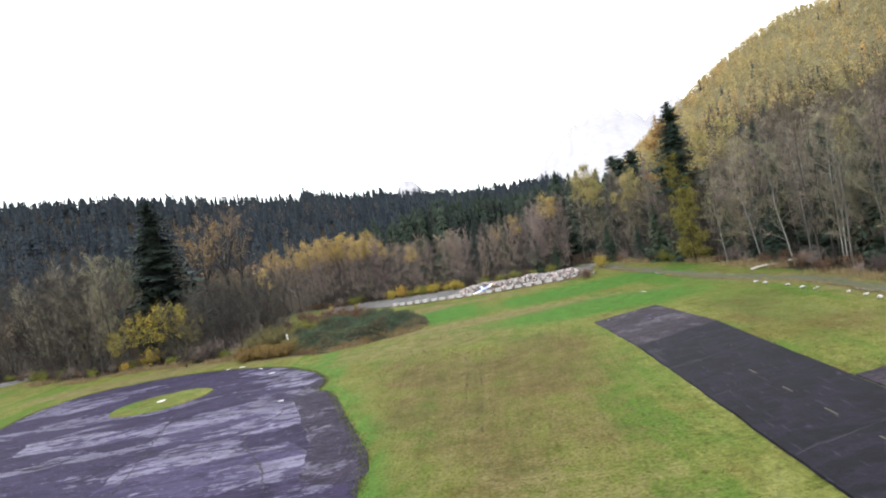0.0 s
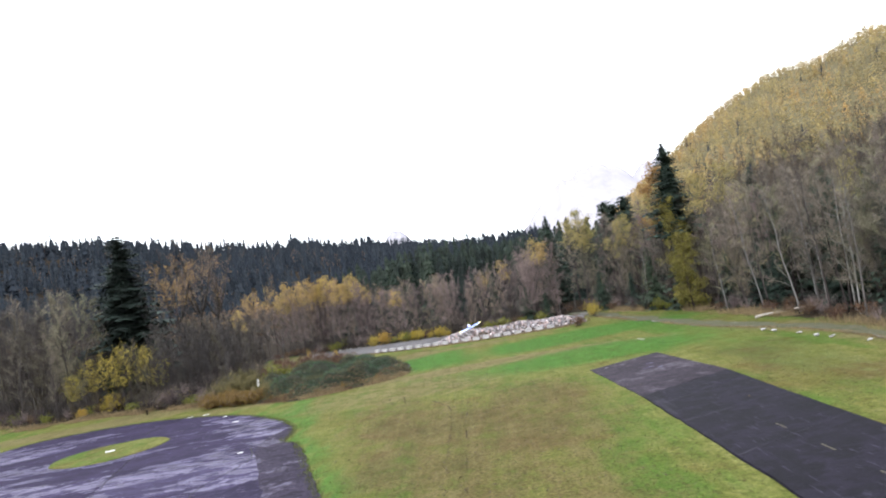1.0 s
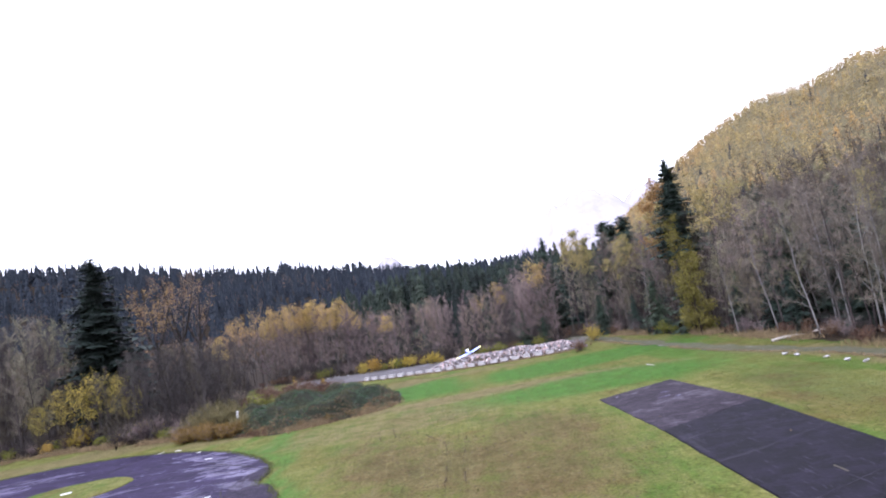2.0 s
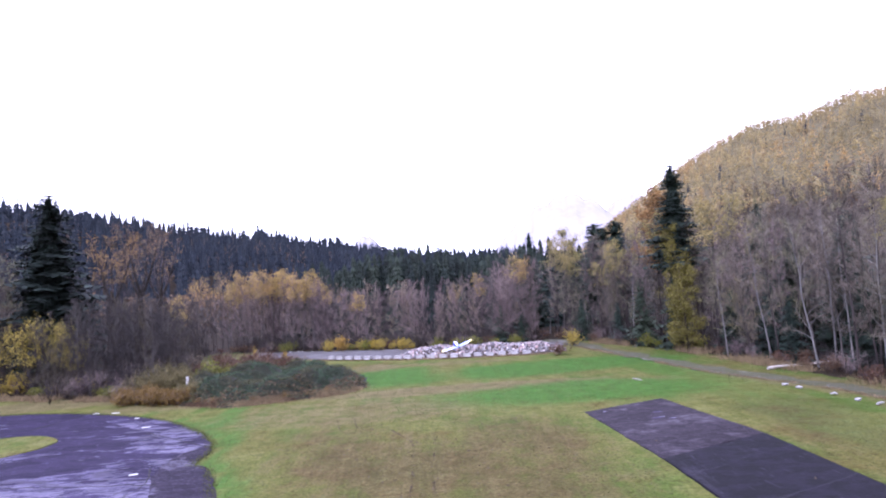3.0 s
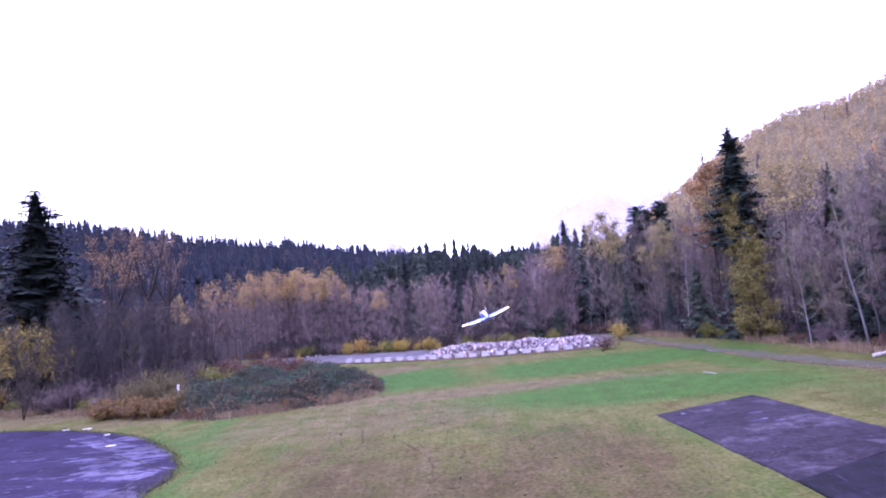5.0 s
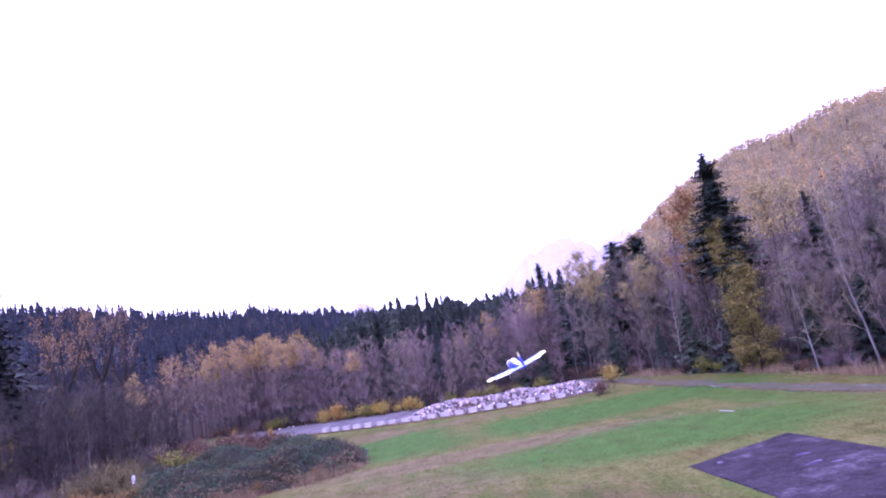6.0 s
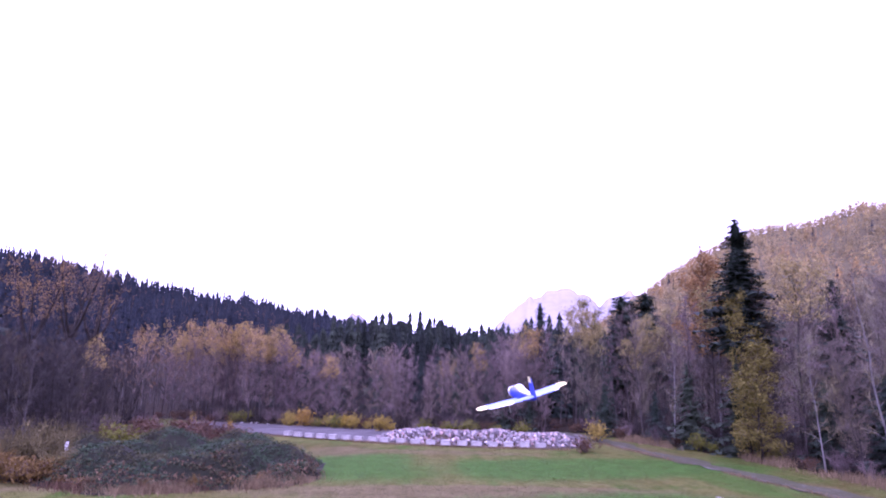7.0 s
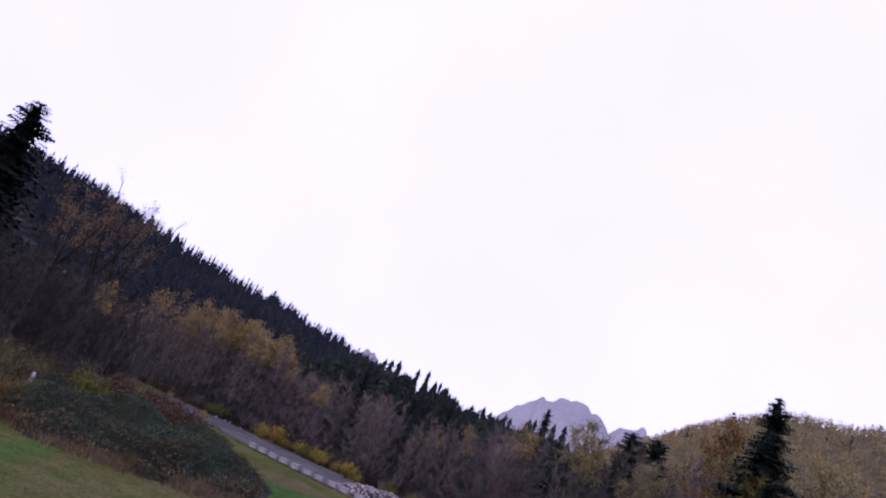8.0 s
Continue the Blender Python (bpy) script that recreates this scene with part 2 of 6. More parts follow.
    col = mix_of(nt, step_of(nt, math_of(nt, "ADD", attr_of(nt, "litter"), wob), 0.3, 0.7), col, litter)
    col = mix_of(nt, math_of(nt, "MULTIPLY", step_of(nt, speck, 0.58, 0.70), 0.55), col, (0.080, 0.066, 0.022))
    hill = ramp_of(nt, wide, (0.3, (0.215, 0.180, 0.105)), (0.7, (0.33, 0.285, 0.155)))
    col = mix_of(nt, attr_of(nt, "far_hill"), col, hill)
    grain = ramp_of(nt, fine, (0.30, (0.15, 0.15, 0.15)), (0.70, (0.53, 0.53, 0.53)))
    col = mix_of(nt, 1.0, col, grain, "MULTIPLY")
    put(nt, col, b.inputs["Base Color"])
    b.inputs["Specular IOR Level"].default_value = 0.05
    bump_of(nt, b, math_of(nt, "ADD", fine, mid), 0.09, 0.7)
    return mat


def asphalt_material(name, dark, mid_tone, pale, worn, wet, crisp=0.035, size=1.0, spec=0.22, stretch=(0.55, 1.3, 1.0)):
    """Old paving: dark and middling patches, crisp-edged pale sheets of wear and painted wet sheen with holes in them,
    and small pale flecks.
    """
    mat, nt, b = shader(name, 0.6)
    patch = noise_of(nt, 0.14 * size, 6, stretch=(0.7, 1.4, 1.0), rough=0.62)
    sheet_n = noise_of(nt, 0.12 * size, 11, stretch=stretch, rough=0.66)
    holes = noise_of(nt, 0.75 * size, 8, stretch=stretch, rough=0.70)
    flecks = noise_of(nt, 1.9 * size, 5, stretch=stretch, rough=0.62)
    dabs = noise_of(nt, 0.42 * size, 7, stretch=stretch, rough=0.6)
    stain = noise_of(nt, 0.9 * size, 9, stretch=(0.8, 1.2, 1.0), rough=0.72)
    fine = noise_of(nt, 7.0, 6, rough=0.7)
    col = ramp_of(nt, patch, (0.36, dark), (0.50, mid_tone), (0.54, dark), (0.70, mid_tone))
    col = mix_of(nt, math_of(nt, "MULTIPLY", step_of(nt, dabs, 0.53, 0.53 + crisp), 0.6), col, mid_tone)
    worn_sheen_fac = math_of(nt, "MULTIPLY", step_of(nt, sheet_n, worn, worn + crisp), math_of(nt, "SUBTRACT", 1.0, math_of(nt, "MULTIPLY", step_of(nt, holes, 0.52, 0.52 + 1.4 * crisp), 0.8)))
    tone = mix_of(nt, step_of(nt, dabs, 0.38, 0.60), mid_tone, pale)
    col = mix_of(nt, worn_sheen_fac, col, tone)
    col = mix_of(nt, math_of(nt, "MULTIPLY", step_of(nt, stain, 0.535, 0.565), 0.7), col, dark)
    col = mix_of(nt, math_of(nt, "MULTIPLY", step_of(nt, flecks, 0.615, 0.645), 0.8), col, pale)
    col = mix_of(nt, 1.0, col, ramp_of(nt, fine, (0.3, (0.20, 0.20, 0.20)), (0.7, (0.46, 0.46, 0.46))), "MULTIPLY")
    put(nt, col, b.inputs["Base Color"])
    put(nt, mix_of(nt, worn_sheen_fac, (0.8, 0.8, 0.8), (wet, wet, wet)), b.inputs["Roughness"])
    b.inputs["Specular IOR Level"].default_value = spec
    bump_of(nt, b, fine, 0.015, 0.6)
    return mat


def gravel_material():
    mat, nt, b = shader("gravel", 0.8)
    big, fine = noise_of(nt, 0.3, 4, stretch=(0.5, 1.4, 1.0)), noise_of(nt, 6.0, 6, rough=0.75)
    col = ramp_of(nt, big, (0.35, (0.10, 0.092, 0.098)), (0.55, (0.21, 0.195, 0.205)), (0.75, (0.38, 0.36, 0.385)))
    col = mix_of(nt, 1.0, col, ramp_of(nt, fine, (0.3, (0.24, 0.24, 0.24)), (0.7, (0.50, 0.50, 0.50))), "MULTIPLY")
    put(nt, col, b.inputs["Base Color"])
    bump_of(nt, b, fine, 0.04, 0.7)
    return mat


M_GROUND = ground_material()
# Pad and slab tones include the wet surface's blue sky sheen, painted in.
M_PAD = asphalt_material("old_asphalt", (0.034, 0.025, 0.062), (0.074, 0.056, 0.128), (0.190, 0.163, 0.305), 0.53, 0.45, 0.014, spec=0.06)
M_SLAB = asphalt_material("worn_concrete", (0.056, 0.043, 0.100), (0.122, 0.100, 0.205), (0.300, 0.266, 0.425), 0.48, 0.45, 0.014, spec=0.06)
M_MOSSY = asphalt_material("mossy_dark_asphalt", (0.032, 0.024, 0.044), (0.080, 0.063, 0.108), (0.19, 0.165, 0.26), 0.53, 0.6, 0.03, 2.2, 0.06, (1.0, 1.0, 1.0))
M_RUNWAY = asphalt_material("newer_asphalt", (0.008, 0.007, 0.013), (0.025, 0.020, 0.040), (0.075, 0.064, 0.105), 0.57, 0.6, 0.14, 1.5, 0.10, (1.5, 0.16, 1.0))
M_RUNWAY_OLD = asphalt_material("older_asphalt", (0.034, 0.025, 0.038), (0.084, 0.067, 0.092), (0.20, 0.168, 0.22), 0.52, 0.7, 0.10, 2.2, 0.08, (1.0, 1.0, 1.0))
M_GRAVEL = gravel_material()
M_TRACK = asphalt_material("wet_gravel_track", (0.125, 0.135, 0.055), (0.180, 0.172, 0.110), (0.36, 0.335, 0.335), 0.53, 0.6, 0.08, 1.6, 0.2, (1.0, 0.35, 1.0))
M_SEAM = plain("asphalt_seam", (0.007, 0.006, 0.010), (0.020, 0.017, 0.027), 1.2, 0.9)
M_CRACK = plain("crack_filler", (0.011, 0.010, 0.011), (0.03, 0.029, 0.027), 2.0, 0.9)
M_WHITE = plain("white_paint", (0.34, 0.34, 0.35), (0.60, 0.60, 0.60), 1.5, 0.6, 0.004)
M_YELLOW_LINE = plain("yellow_line_paint", (0.016, 0.013, 0.012), (0.06, 0.05, 0.024), 3.0, 0.7, 0.004)
M_BLOCK = plain("cast_concrete", (0.16, 0.155, 0.155), (0.37, 0.36, 0.36), 1.3, 0.85, 0.02)
BARKS = ((0.0, (0.060, 0.048, 0.046)), (0.5, (0.110, 0.092, 0.088)), (0.9, (0.175, 0.157, 0.148)), (1.0, (0.29, 0.27, 0.255)))
TWIGS = ((0.0, (0.140, 0.100, 0.104)), (0.3, (0.300, 0.220, 0.222)), (0.7, (0.47, 0.36, 0.335)), (1.0, (0.50, 0.40, 0.27)))
# Dimmed twig tones that paint shade into the west woods and undergrowth.
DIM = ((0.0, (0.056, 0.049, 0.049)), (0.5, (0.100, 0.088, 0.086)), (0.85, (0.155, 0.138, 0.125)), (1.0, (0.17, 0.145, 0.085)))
M_BARK = plant("alder_bark", *BARKS, vary=0.2)
M_BARK_J = plant("bark_far", *BARKS, joined=True, vary=0.2)
M_BIRCH = plant("white_bark", (0.0, (0.36, 0.345, 0.34)), (1.0, (0.60, 0.58, 0.55)), vary=0.2)
M_DARKBARK = plant("dark_bark", (0.0, (0.040, 0.032, 0.028)), (1.0, (0.075, 0.060, 0.050)), vary=0.2)
M_TWIG = plant("bare_twigs", *TWIGS)
E_TWIGS = ((0.0, (0.120, 0.100, 0.088)), (0.3, (0.285, 0.238, 0.196)), (0.7, (0.47, 0.40, 0.315)), (0.88, (0.40, 0.385, 0.235)), (1.0, (0.53, 0.46, 0.25)))
M_TWIG_E = plant("grey_brown_twigs", *E_TWIGS)
M_TWIG_EJ = plant("grey_brown_twigs_far", *E_TWIGS, joined=True)
M_RUST_J = plant("rusty_leaves_far", (0.0, (0.24, 0.17, 0.11)), (1.0, (0.33, 0.21, 0.12)), joined=True)
M_TWIG_DIM = plant("shade_dimmed_twigs", *DIM)
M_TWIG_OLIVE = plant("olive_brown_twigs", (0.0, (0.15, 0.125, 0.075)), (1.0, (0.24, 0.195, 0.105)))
M_TWIG_DIM_J = plant("shade_dimmed_twigs_far", *DIM, joined=True)
M_TWIG_J = plant("bare_twigs_far", *TWIGS, joined=True)
M_YELLOW = plant("yellow_leaves", (0.0, (0.82, 0.60, 0.09)), (0.5, (0.78, 0.62, 0.13)), (1.0, (0.84, 0.50, 0.10)), through_light=0.25)
M_AMBER = plant("amber_leaves", (0.0, (0.88, 0.62, 0.18)), (0.5, (0.84, 0.63, 0.22)), (1.0, (0.88, 0.56, 0.22)), through_light=0.25)
M_BRAMBLE_DRY = plant("dry_bramble_leaves", (0.0, (0.13, 0.135, 0.065)), (1.0, (0.16, 0.155, 0.075)), vary=0.45)
M_YELLOWGREEN = plant("yellow_green_leaves", (0.0, (0.62, 0.54, 0.20)), (0.5, (0.74, 0.63, 0.24)), (1.0, (0.80, 0.62, 0.24)), through_light=0.25)
M_YELLOWOLIVE = plant("yellow_olive_leaves", (0.0, (0.44, 0.39, 0.10)), (0.5, (0.66, 0.54, 0.12)), (1.0, (0.88, 0.68, 0.14)), through_light=0.25, vary=0.6)
M_LIME = plant("lime_leaves", (0.0, (0.29, 0.32, 0.055)), (1.0, (0.38, 0.38, 0.075)), through_light=0.25)
M_OLIVE = plant("olive_leaves", (0.0, (0.38, 0.335, 0.085)), (1.0, (0.52, 0.45, 0.12)), through_light=0.25, vary=0.55)
M_ORANGE = plant("orange_leaves", (0.0, (0.58, 0.33, 0.12)), (1.0, (0.66, 0.43, 0.17)), through_light=0.25)
M_LEAF_J = plant("autumn_leaves_far", (0.0, (0.40, 0.30, 0.19)), (0.35, (0.66, 0.48, 0.18)), (0.6, (0.92, 0.64, 0.20)), (0.85, (0.90, 0.56, 0.20)), (1.0, (0.55, 0.38, 0.23)), joined=True, through_light=0.2)
# Hillside leaves and twigs stay paler than near ones, painting in distance haze.
M_HILL_J = plant("hillside_leaves_hazed", (0.0, (0.48, 0.40, 0.21)), (0.3, (0.72, 0.56, 0.23)), (0.5, (0.53, 0.42, 0.24)), (0.75, (0.80, 0.52, 0.19)), (1.0, (0.48, 0.39, 0.24)), joined=True, through_light=0.35, vary=0.16, tone_scale=0.8)
M_HILLTWIG_J = plant("hillside_twigs_hazed", (0.0, (0.38, 0.31, 0.27)), (0.5, (0.47, 0.39, 0.33)), (1.0, (0.44, 0.38, 0.28)), joined=True, tone_scale=0.85)
M_HILLBARK_J = plant("hillside_bark", (0.0, (0.18, 0.16, 0.15)), (1.0, (0.34, 0.31, 0.29)), joined=True)
M_NEEDLE = plant("fir_needles", (0.0, (0.056, 0.088, 0.070)), (0.5, (0.074, 0.112, 0.080)), (1.0, (0.098, 0.135, 0.086)), vary=0.5)
M_NEEDLE_DARK = plant("dark_fir_needles", (0.0, (0.034, 0.052, 0.046)), (1.0, (0.050, 0.072, 0.056)), vary=0.5)
# Distance haze is put into these needles as a bluer tone.
M_NEEDLE_J = plant("fir_needles_hazed", (0.0, (0.024, 0.035, 0.054)), (0.5, (0.033, 0.046, 0.067)), (1.0, (0.048, 0.062, 0.080)), joined=True, vary=0.18)
M_NEEDLE_BELT_J = plant("fir_needles_belt", (0.0, (0.026, 0.040, 0.036)), (0.5, (0.038, 0.057, 0.046)), (1.0, (0.060, 0.084, 0.058)), joined=True, vary=0.45)
M_BRAMBLE = plant("bramble_leaves", (0.0, (0.085, 0.145, 0.078)), (0.5, (0.10, 0.165, 0.085)), (1.0, (0.115, 0.180, 0.09)), vary=0.6)
M_RUST = plant("rusty_leaves", (0.0, (0.185, 0.098, 0.062)), (1.0, (0.235, 0.145, 0.085)), vary=0.45)
M_STRAW = plant("dead_grass", (0.0, (0.38, 0.26, 0.14)), (0.5, (0.44, 0.33, 0.18)), (1.0, (0.34, 0.215, 0.12)), vary=0.45)
M_GOLD = plant("golden_shrub_leaves", (0.0, (0.30, 0.185, 0.050)), (1.0, (0.36, 0.235, 0.070)), vary=0.45)
# Near-black tone painting the shade inside the brambles.
M_SHADE = plain("bramble_shade", (0.006, 0.008, 0.005), (0.018, 0.019, 0.010), 2.2, 0.95, 0.08)
M_SOIL = plain("bare_soil", (0.036, 0.027, 0.019), (0.08, 0.06, 0.042), 0.8, 0.95, 0.04)

# ---- plan of the place ----
PAD = curve_points([(-30, 14), (-46, 30), (-55, 55), (-58, 77), (-59.3, 86), (-56, 93), (-49, 94.6), (-41.6, 94), (-33.2, 90.6), (-25.4, 85.3), (-20.0, 79.0),
                    (-16.9, 74.2), (-15.5, 69.6), (-15.6, 66.6), (-13.8, 64.4), (-11.8, 58.8), (-9.6, 52.3), (-7.6, 46.5), (-6.2, 40), (-6.5, 28), (-12, 18), (-30, 14)], 0.5)[:-1]
EDGE_E = curve_points([(27, 152), (30.2, 142), (34.6, 127), (38.4, 116), (40.2, 107), (41.2, 95), (42.0, 80), (43.5, 68), (47, 40), (52, 5), (58, -60)], 4)
EDGE_N = curve_points([(-46, 167), (-33, 160.5), (-18, 155), (-6, 150), (6, 146.5), (18, 144.5), (27, 150)], 4)
EDGE_W = curve_points([(-33, 101), (-38, 101.5), (-50, 107), (-58, 111), (-68, 111), (-84, 121), (-97, 132), (-112, 128), (-118, 90), (-122, 20), (-125, -60)], 4)
ROAD = curve_points([(25, 150), (27.5, 138), (28.8, 127), (31.2, 110.5), (33.3, 97), (35.6, 87.5), (38.2, 80), (39.6, 72), (39.4, 64), (40.0, 45), (42.5, 15), (45, -60)], 1.0)
ROW = curve_points([(-33, 148.5), (-24, 141.0), (-17.5, 136.3), (-7.4, 130.4), (2.0, 126.6), (10, 125.0), (18.5, 124.2)], 0.2)
EDGE_NW = curve_points([(-35, 104), (-37.5, 118), (-40, 135), (-44, 152), (-47, 166)], 4)
FOREST = np.concatenate([EDGE_E[::-1], EDGE_N[::-1], EDGE_NW[::-1], EDGE_W])


def clear_of_woods(x, y):
    """True in the open field that the woods surround."""
    return inside(x, y, FOREST)


def terrain(x, y):
    """Height of the land: a flat valley floor, a wooded ridge to the north-west, a hill to the north-east."""
    x, y = np.asarray(x, float), np.asarray(y, float)
    d = np.hypot(x, y - 40)
    az = np.degrees(np.arctan2(x, y - 40))
    ridge = np.interp(az, [-180, -90, -60, -35, -24, -15, -9, -3, 8, 15, 30, 180], [10, 40, 128, 118, 100, 79, 65, 52, 40, 22, 5, 10])
    z = ridge * smooth(330, 840, d)
    hill = np.interp(az, [-180, 8, 12, 16, 19.5, 23, 26, 29, 33, 36, 45, 70, 120, 180], [0, 0, 16, 58, 86, 117, 138, 148, 148, 164, 174, 156, 60, 0])
    z = np.maximum(z, hill * smooth(260, 720, d))
    z = z + (value_noise(x, y, 70, 5) - 0.5) * 14 * smooth(280, 480, d) * np.clip(z / 30, 0, 1)
    z = z * (1 - 0.85 * smooth(1100, 2200, d))
    bumps = (value_noise(x, y, 17, 6) - 0.5) * 0.10 + (value_noise(x, y, 5, 7) - 0.5) * 0.05
    return z + bumps * (1 - smooth(100, 300, d))


def axis_lines(lo, hi, step):
    core = list(np.arange(lo, hi + 0.01, step))
    out = []
    for sign, start in ((-1, lo), (1, hi)):
        p, s, side = start, step, []
        while abs(p) < 4800:
            s = min(s * 1.22, 22 if abs(p) < 950 else 600)
            p += sign * s
            side.append(p)
        out.append(side)
    return np.array(out[0][::-1] + core + out[1])


def build_ground():
    gx, gy = axis_lines(-112, 62, 1.25), axis_lines(8, 168, 1.25)
    x, y = np.meshgrid(gx, gy)
    z = terrain(x, y)
    flat = inside(x, y, PAD) | ((line_distance(x, y, ROAD) < 2.4)) | ((x > 12) & (x < 26) & (y < 82) & (y > -40))
    z = np.where(flat, z - 0.06, z)
    v = np.stack([x, y, z], -1).reshape(-1, 3)
    nx, ny = len(gx), len(gy)
    i, j = np.meshgrid(np.arange(ny - 1), np.arange(nx - 1), indexing="ij")
    a = (i * nx + j).ravel()
    f = np.concatenate([np.stack([a, a + 1, a + nx + 1], -1), np.stack([a, a + nx + 1, a + nx], -1)])
    me = tri_mesh("ground", v, f, M_GROUND, smooth=True)
    px, py = v[:, 0], v[:, 1]
    n1, n2 = value_noise(px, py, 9, 21), value_noise(px, py, 3.5, 22)

    def blob(cx, cy, rx, ry, turn=0.0, edge=1.25, core=0.55):
        c, s = np.cos(np.radians(turn)), np.sin(np.radians(turn))
        u, w = (px - cx) * c + (py - cy) * s, -(px - cx) * s + (py - cy) * c
        return smooth(edge, core, np.hypot(u / rx, w / ry) + (n1 - 0.5) * 0.5)

    lush = np.maximum.reduce([blob(-3.5, 107, 8, 11, 10), blob(18, 107.5, 17, 8, 6), blob(17, 86, 17, 8, 6) * 0.95, blob(29, 99, 4, 16, 10) * 0.6, blob(30, 72, 5, 18) * 0.35])
    strip = line_distance(px, py, PAD[(PAD[:, 0] > -24) & (PAD[:, 1] > 20)][:-30])
    beside = ~inside(px, py, PAD) & (px > -24)
    lush = np.maximum(lush, 0.78 * smooth(2.9, 1.0, strip + (n2 - 0.5) * 1.4) * beside)
    lush = np.maximum(lush, smooth(2.0, 0.4, line_distance(px, py, [(-17.8, 81), (-19.7, 92)])) * 0.8)
    patches = ((-4, 66, 7, 13, 5, 0.75), (6, 57, 6, 13, -8, 0.7), (2, 42, 8, 13, 0, 0.7), (-2, 79, 11, 8, 0, 0.3), (8.5, 68, 4, 6, 0, 0.5), (-5, 50, 4, 9, 8, 0.5), (28, 70, 4, 9, 0, 0.55), (31, 56, 4, 12, 0, 0.5), (10, 93, 9, 2.5, 4, 0.7))
    bare = 1 - np.prod([1 - k * blob(cx, cy, rx, ry, turn, 1.75, 0.1) for cx, cy, rx, ry, turn, k in patches], axis=0)
    dry = np.maximum.reduce([blob(3, 93, 22, 3.2, 2) * 0.95, blob(-7, 118, 5, 7) * 0.9,
                             blob(4, 119, 14, 2.6, -6) * 0.75, blob(24, 91, 7, 3) * 0.6, blob(-45, 101, 26, 5, 12) * 0.9, blob(-6, 82, 16, 7) * 0.6, blob(-5.5, 111, 2.5, 6) * 0.9,
                             blob(33, 60, 5, 22) * 0.3, blob(2, 30, 9, 10) * 0.45, blob(-9, 85, 13, 8, -10) * 0.55, blob(-22, 95, 15, 4.5, 10) * 0.8])
    dry = np.maximum(dry, smooth(0.75, 0.2, line_distance(px, py, [(-0.4, 72), (-0.2, 60), (-0.3, 40)])) * 0.75)
    dry = np.maximum(dry, smooth(0.75, 0.2, line_distance(px, py, [(1.1, 70), (1.2, 58), (1.0, 40)])) * 0.75)
    dry = np.maximum(dry, smooth(4.2, 1.4, line_distance(px, py, ROAD) + (n2 - 0.5) * 2) * 0.8)
    far_hill = smooth(9, 13, np.degrees(np.arctan2(px, py - 40))) * smooth(420, 500, np.hypot(px, py - 40))
    litter = (1.0 - clear_of_woods(px, py)) * (1 - far_hill)
    dry = np.maximum(dry, far_hill)
    for name, value in (("lush", lush), ("bare", bare), ("dry", dry), ("litter", litter), ("far_hill", far_hill)):
        at = me.attributes.new(name, "FLOAT", "POINT")
        at.data.foreach_set("value", np.ascontiguousarray(value, np.float32))
    return tagged(new("ground", me), "mown autumn grass field, green, yellow and tan, ringed by woods", "grass field", kind="structure")


build_ground()


# ---- paved areas ----
def sheet(name, outline, mat, top, thick=0.06, wobble=0.0, seed=0):
    """A flat paved sheet with an uneven, sloping rim."""
    r = np.random.default_rng(seed)
    p = np.asarray(outline, float)
    tang = np.roll(p, -1, 0) - np.roll(p, 1, 0)
    nor = np.stack([tang[:, 1], -tang[:, 0]], -1)
    nor /= np.linalg.norm(nor, axis=1)[:, None] + 1e-9
    if wobble:
        s = np.cumsum(np.linalg.norm(np.roll(p, 1, 0) - p, axis=1))
        p = p + nor * ((value_noise(s, s * 0, 1.3, seed) - 0.5) * 2 * wobble + r.normal(size=len(p)) * wobble * 0.08)[:, None]
    bm = bmesh.new()
    ring = [bm.verts.new((x, y, top)) for x, y in p]
    area = 0.5 * np.sum(p[:, 0] * np.roll(p[:, 1], -1) - np.roll(p[:, 0], -1) * p[:, 1])
    out = 0.05 * (1 if area > 0 else -1)
    low = [bm.verts.new((x + nx * out, y + ny * out, top - thick)) for (x, y), (nx, ny) in zip(p, nor)]
    face = bm.faces.new(ring if area > 0 else ring[::-1])
    for i in range(len(ring)):
        k = (i + 1) % len(ring)
        q = (ring[i], low[i], low[k], ring[k])
        bm.faces.new(q if area > 0 else q[::-1])
    bmesh.ops.triangulate(bm, faces=[face])
    return bm_mesh(name, bm, mat)


def ribbon(name, pts, width, mat, z, wobble=0.2, seed=0, thick=0.05):
    """A track with uneven edges and a slightly raised crown."""
    pts = np.asarray(pts, float)
    way = np.gradient(pts, axis=0)
    way /= np.linalg.norm(way, axis=1)[:, None]
    nor = np.stack([way[:, 1], -way[:, 0]], -1)
    s = np.cumsum(np.r_[0, np.linalg.norm(np.diff(pts, axis=0), axis=1)])
    rows = []
    for k, off in enumerate((-0.5, -0.47, -0.2, 0.0, 0.2, 0.47, 0.5)):
        w = (value_noise(s, s * 0 + k // 3, 2.5, seed + k // 3) - 0.5) * 2 * wobble * (abs(off) > 0.3)
        q = pts + nor * (off * width + w * np.sign(off))[:, None]
        lift = {0.5: -thick, 0.47: 0.0, 0.2: -0.012, 0.0: 0.015}[abs(off)]
        rows.append(np.c_[q, np.full(len(q), z + lift)])
    v = np.stack(rows, 1)
    n, m = v.shape[:2]
    i, j = np.meshgrid(np.arange(n - 1), np.arange(m - 1), indexing="ij")
    a = (i * m + j).ravel()
    f = np.concatenate([np.stack([a, a + 1, a + m + 1], -1), np.stack([a, a + m + 1, a + m], -1)])
    return tri_mesh(name, v.reshape(-1, 3), f[:, ::-1], mat)


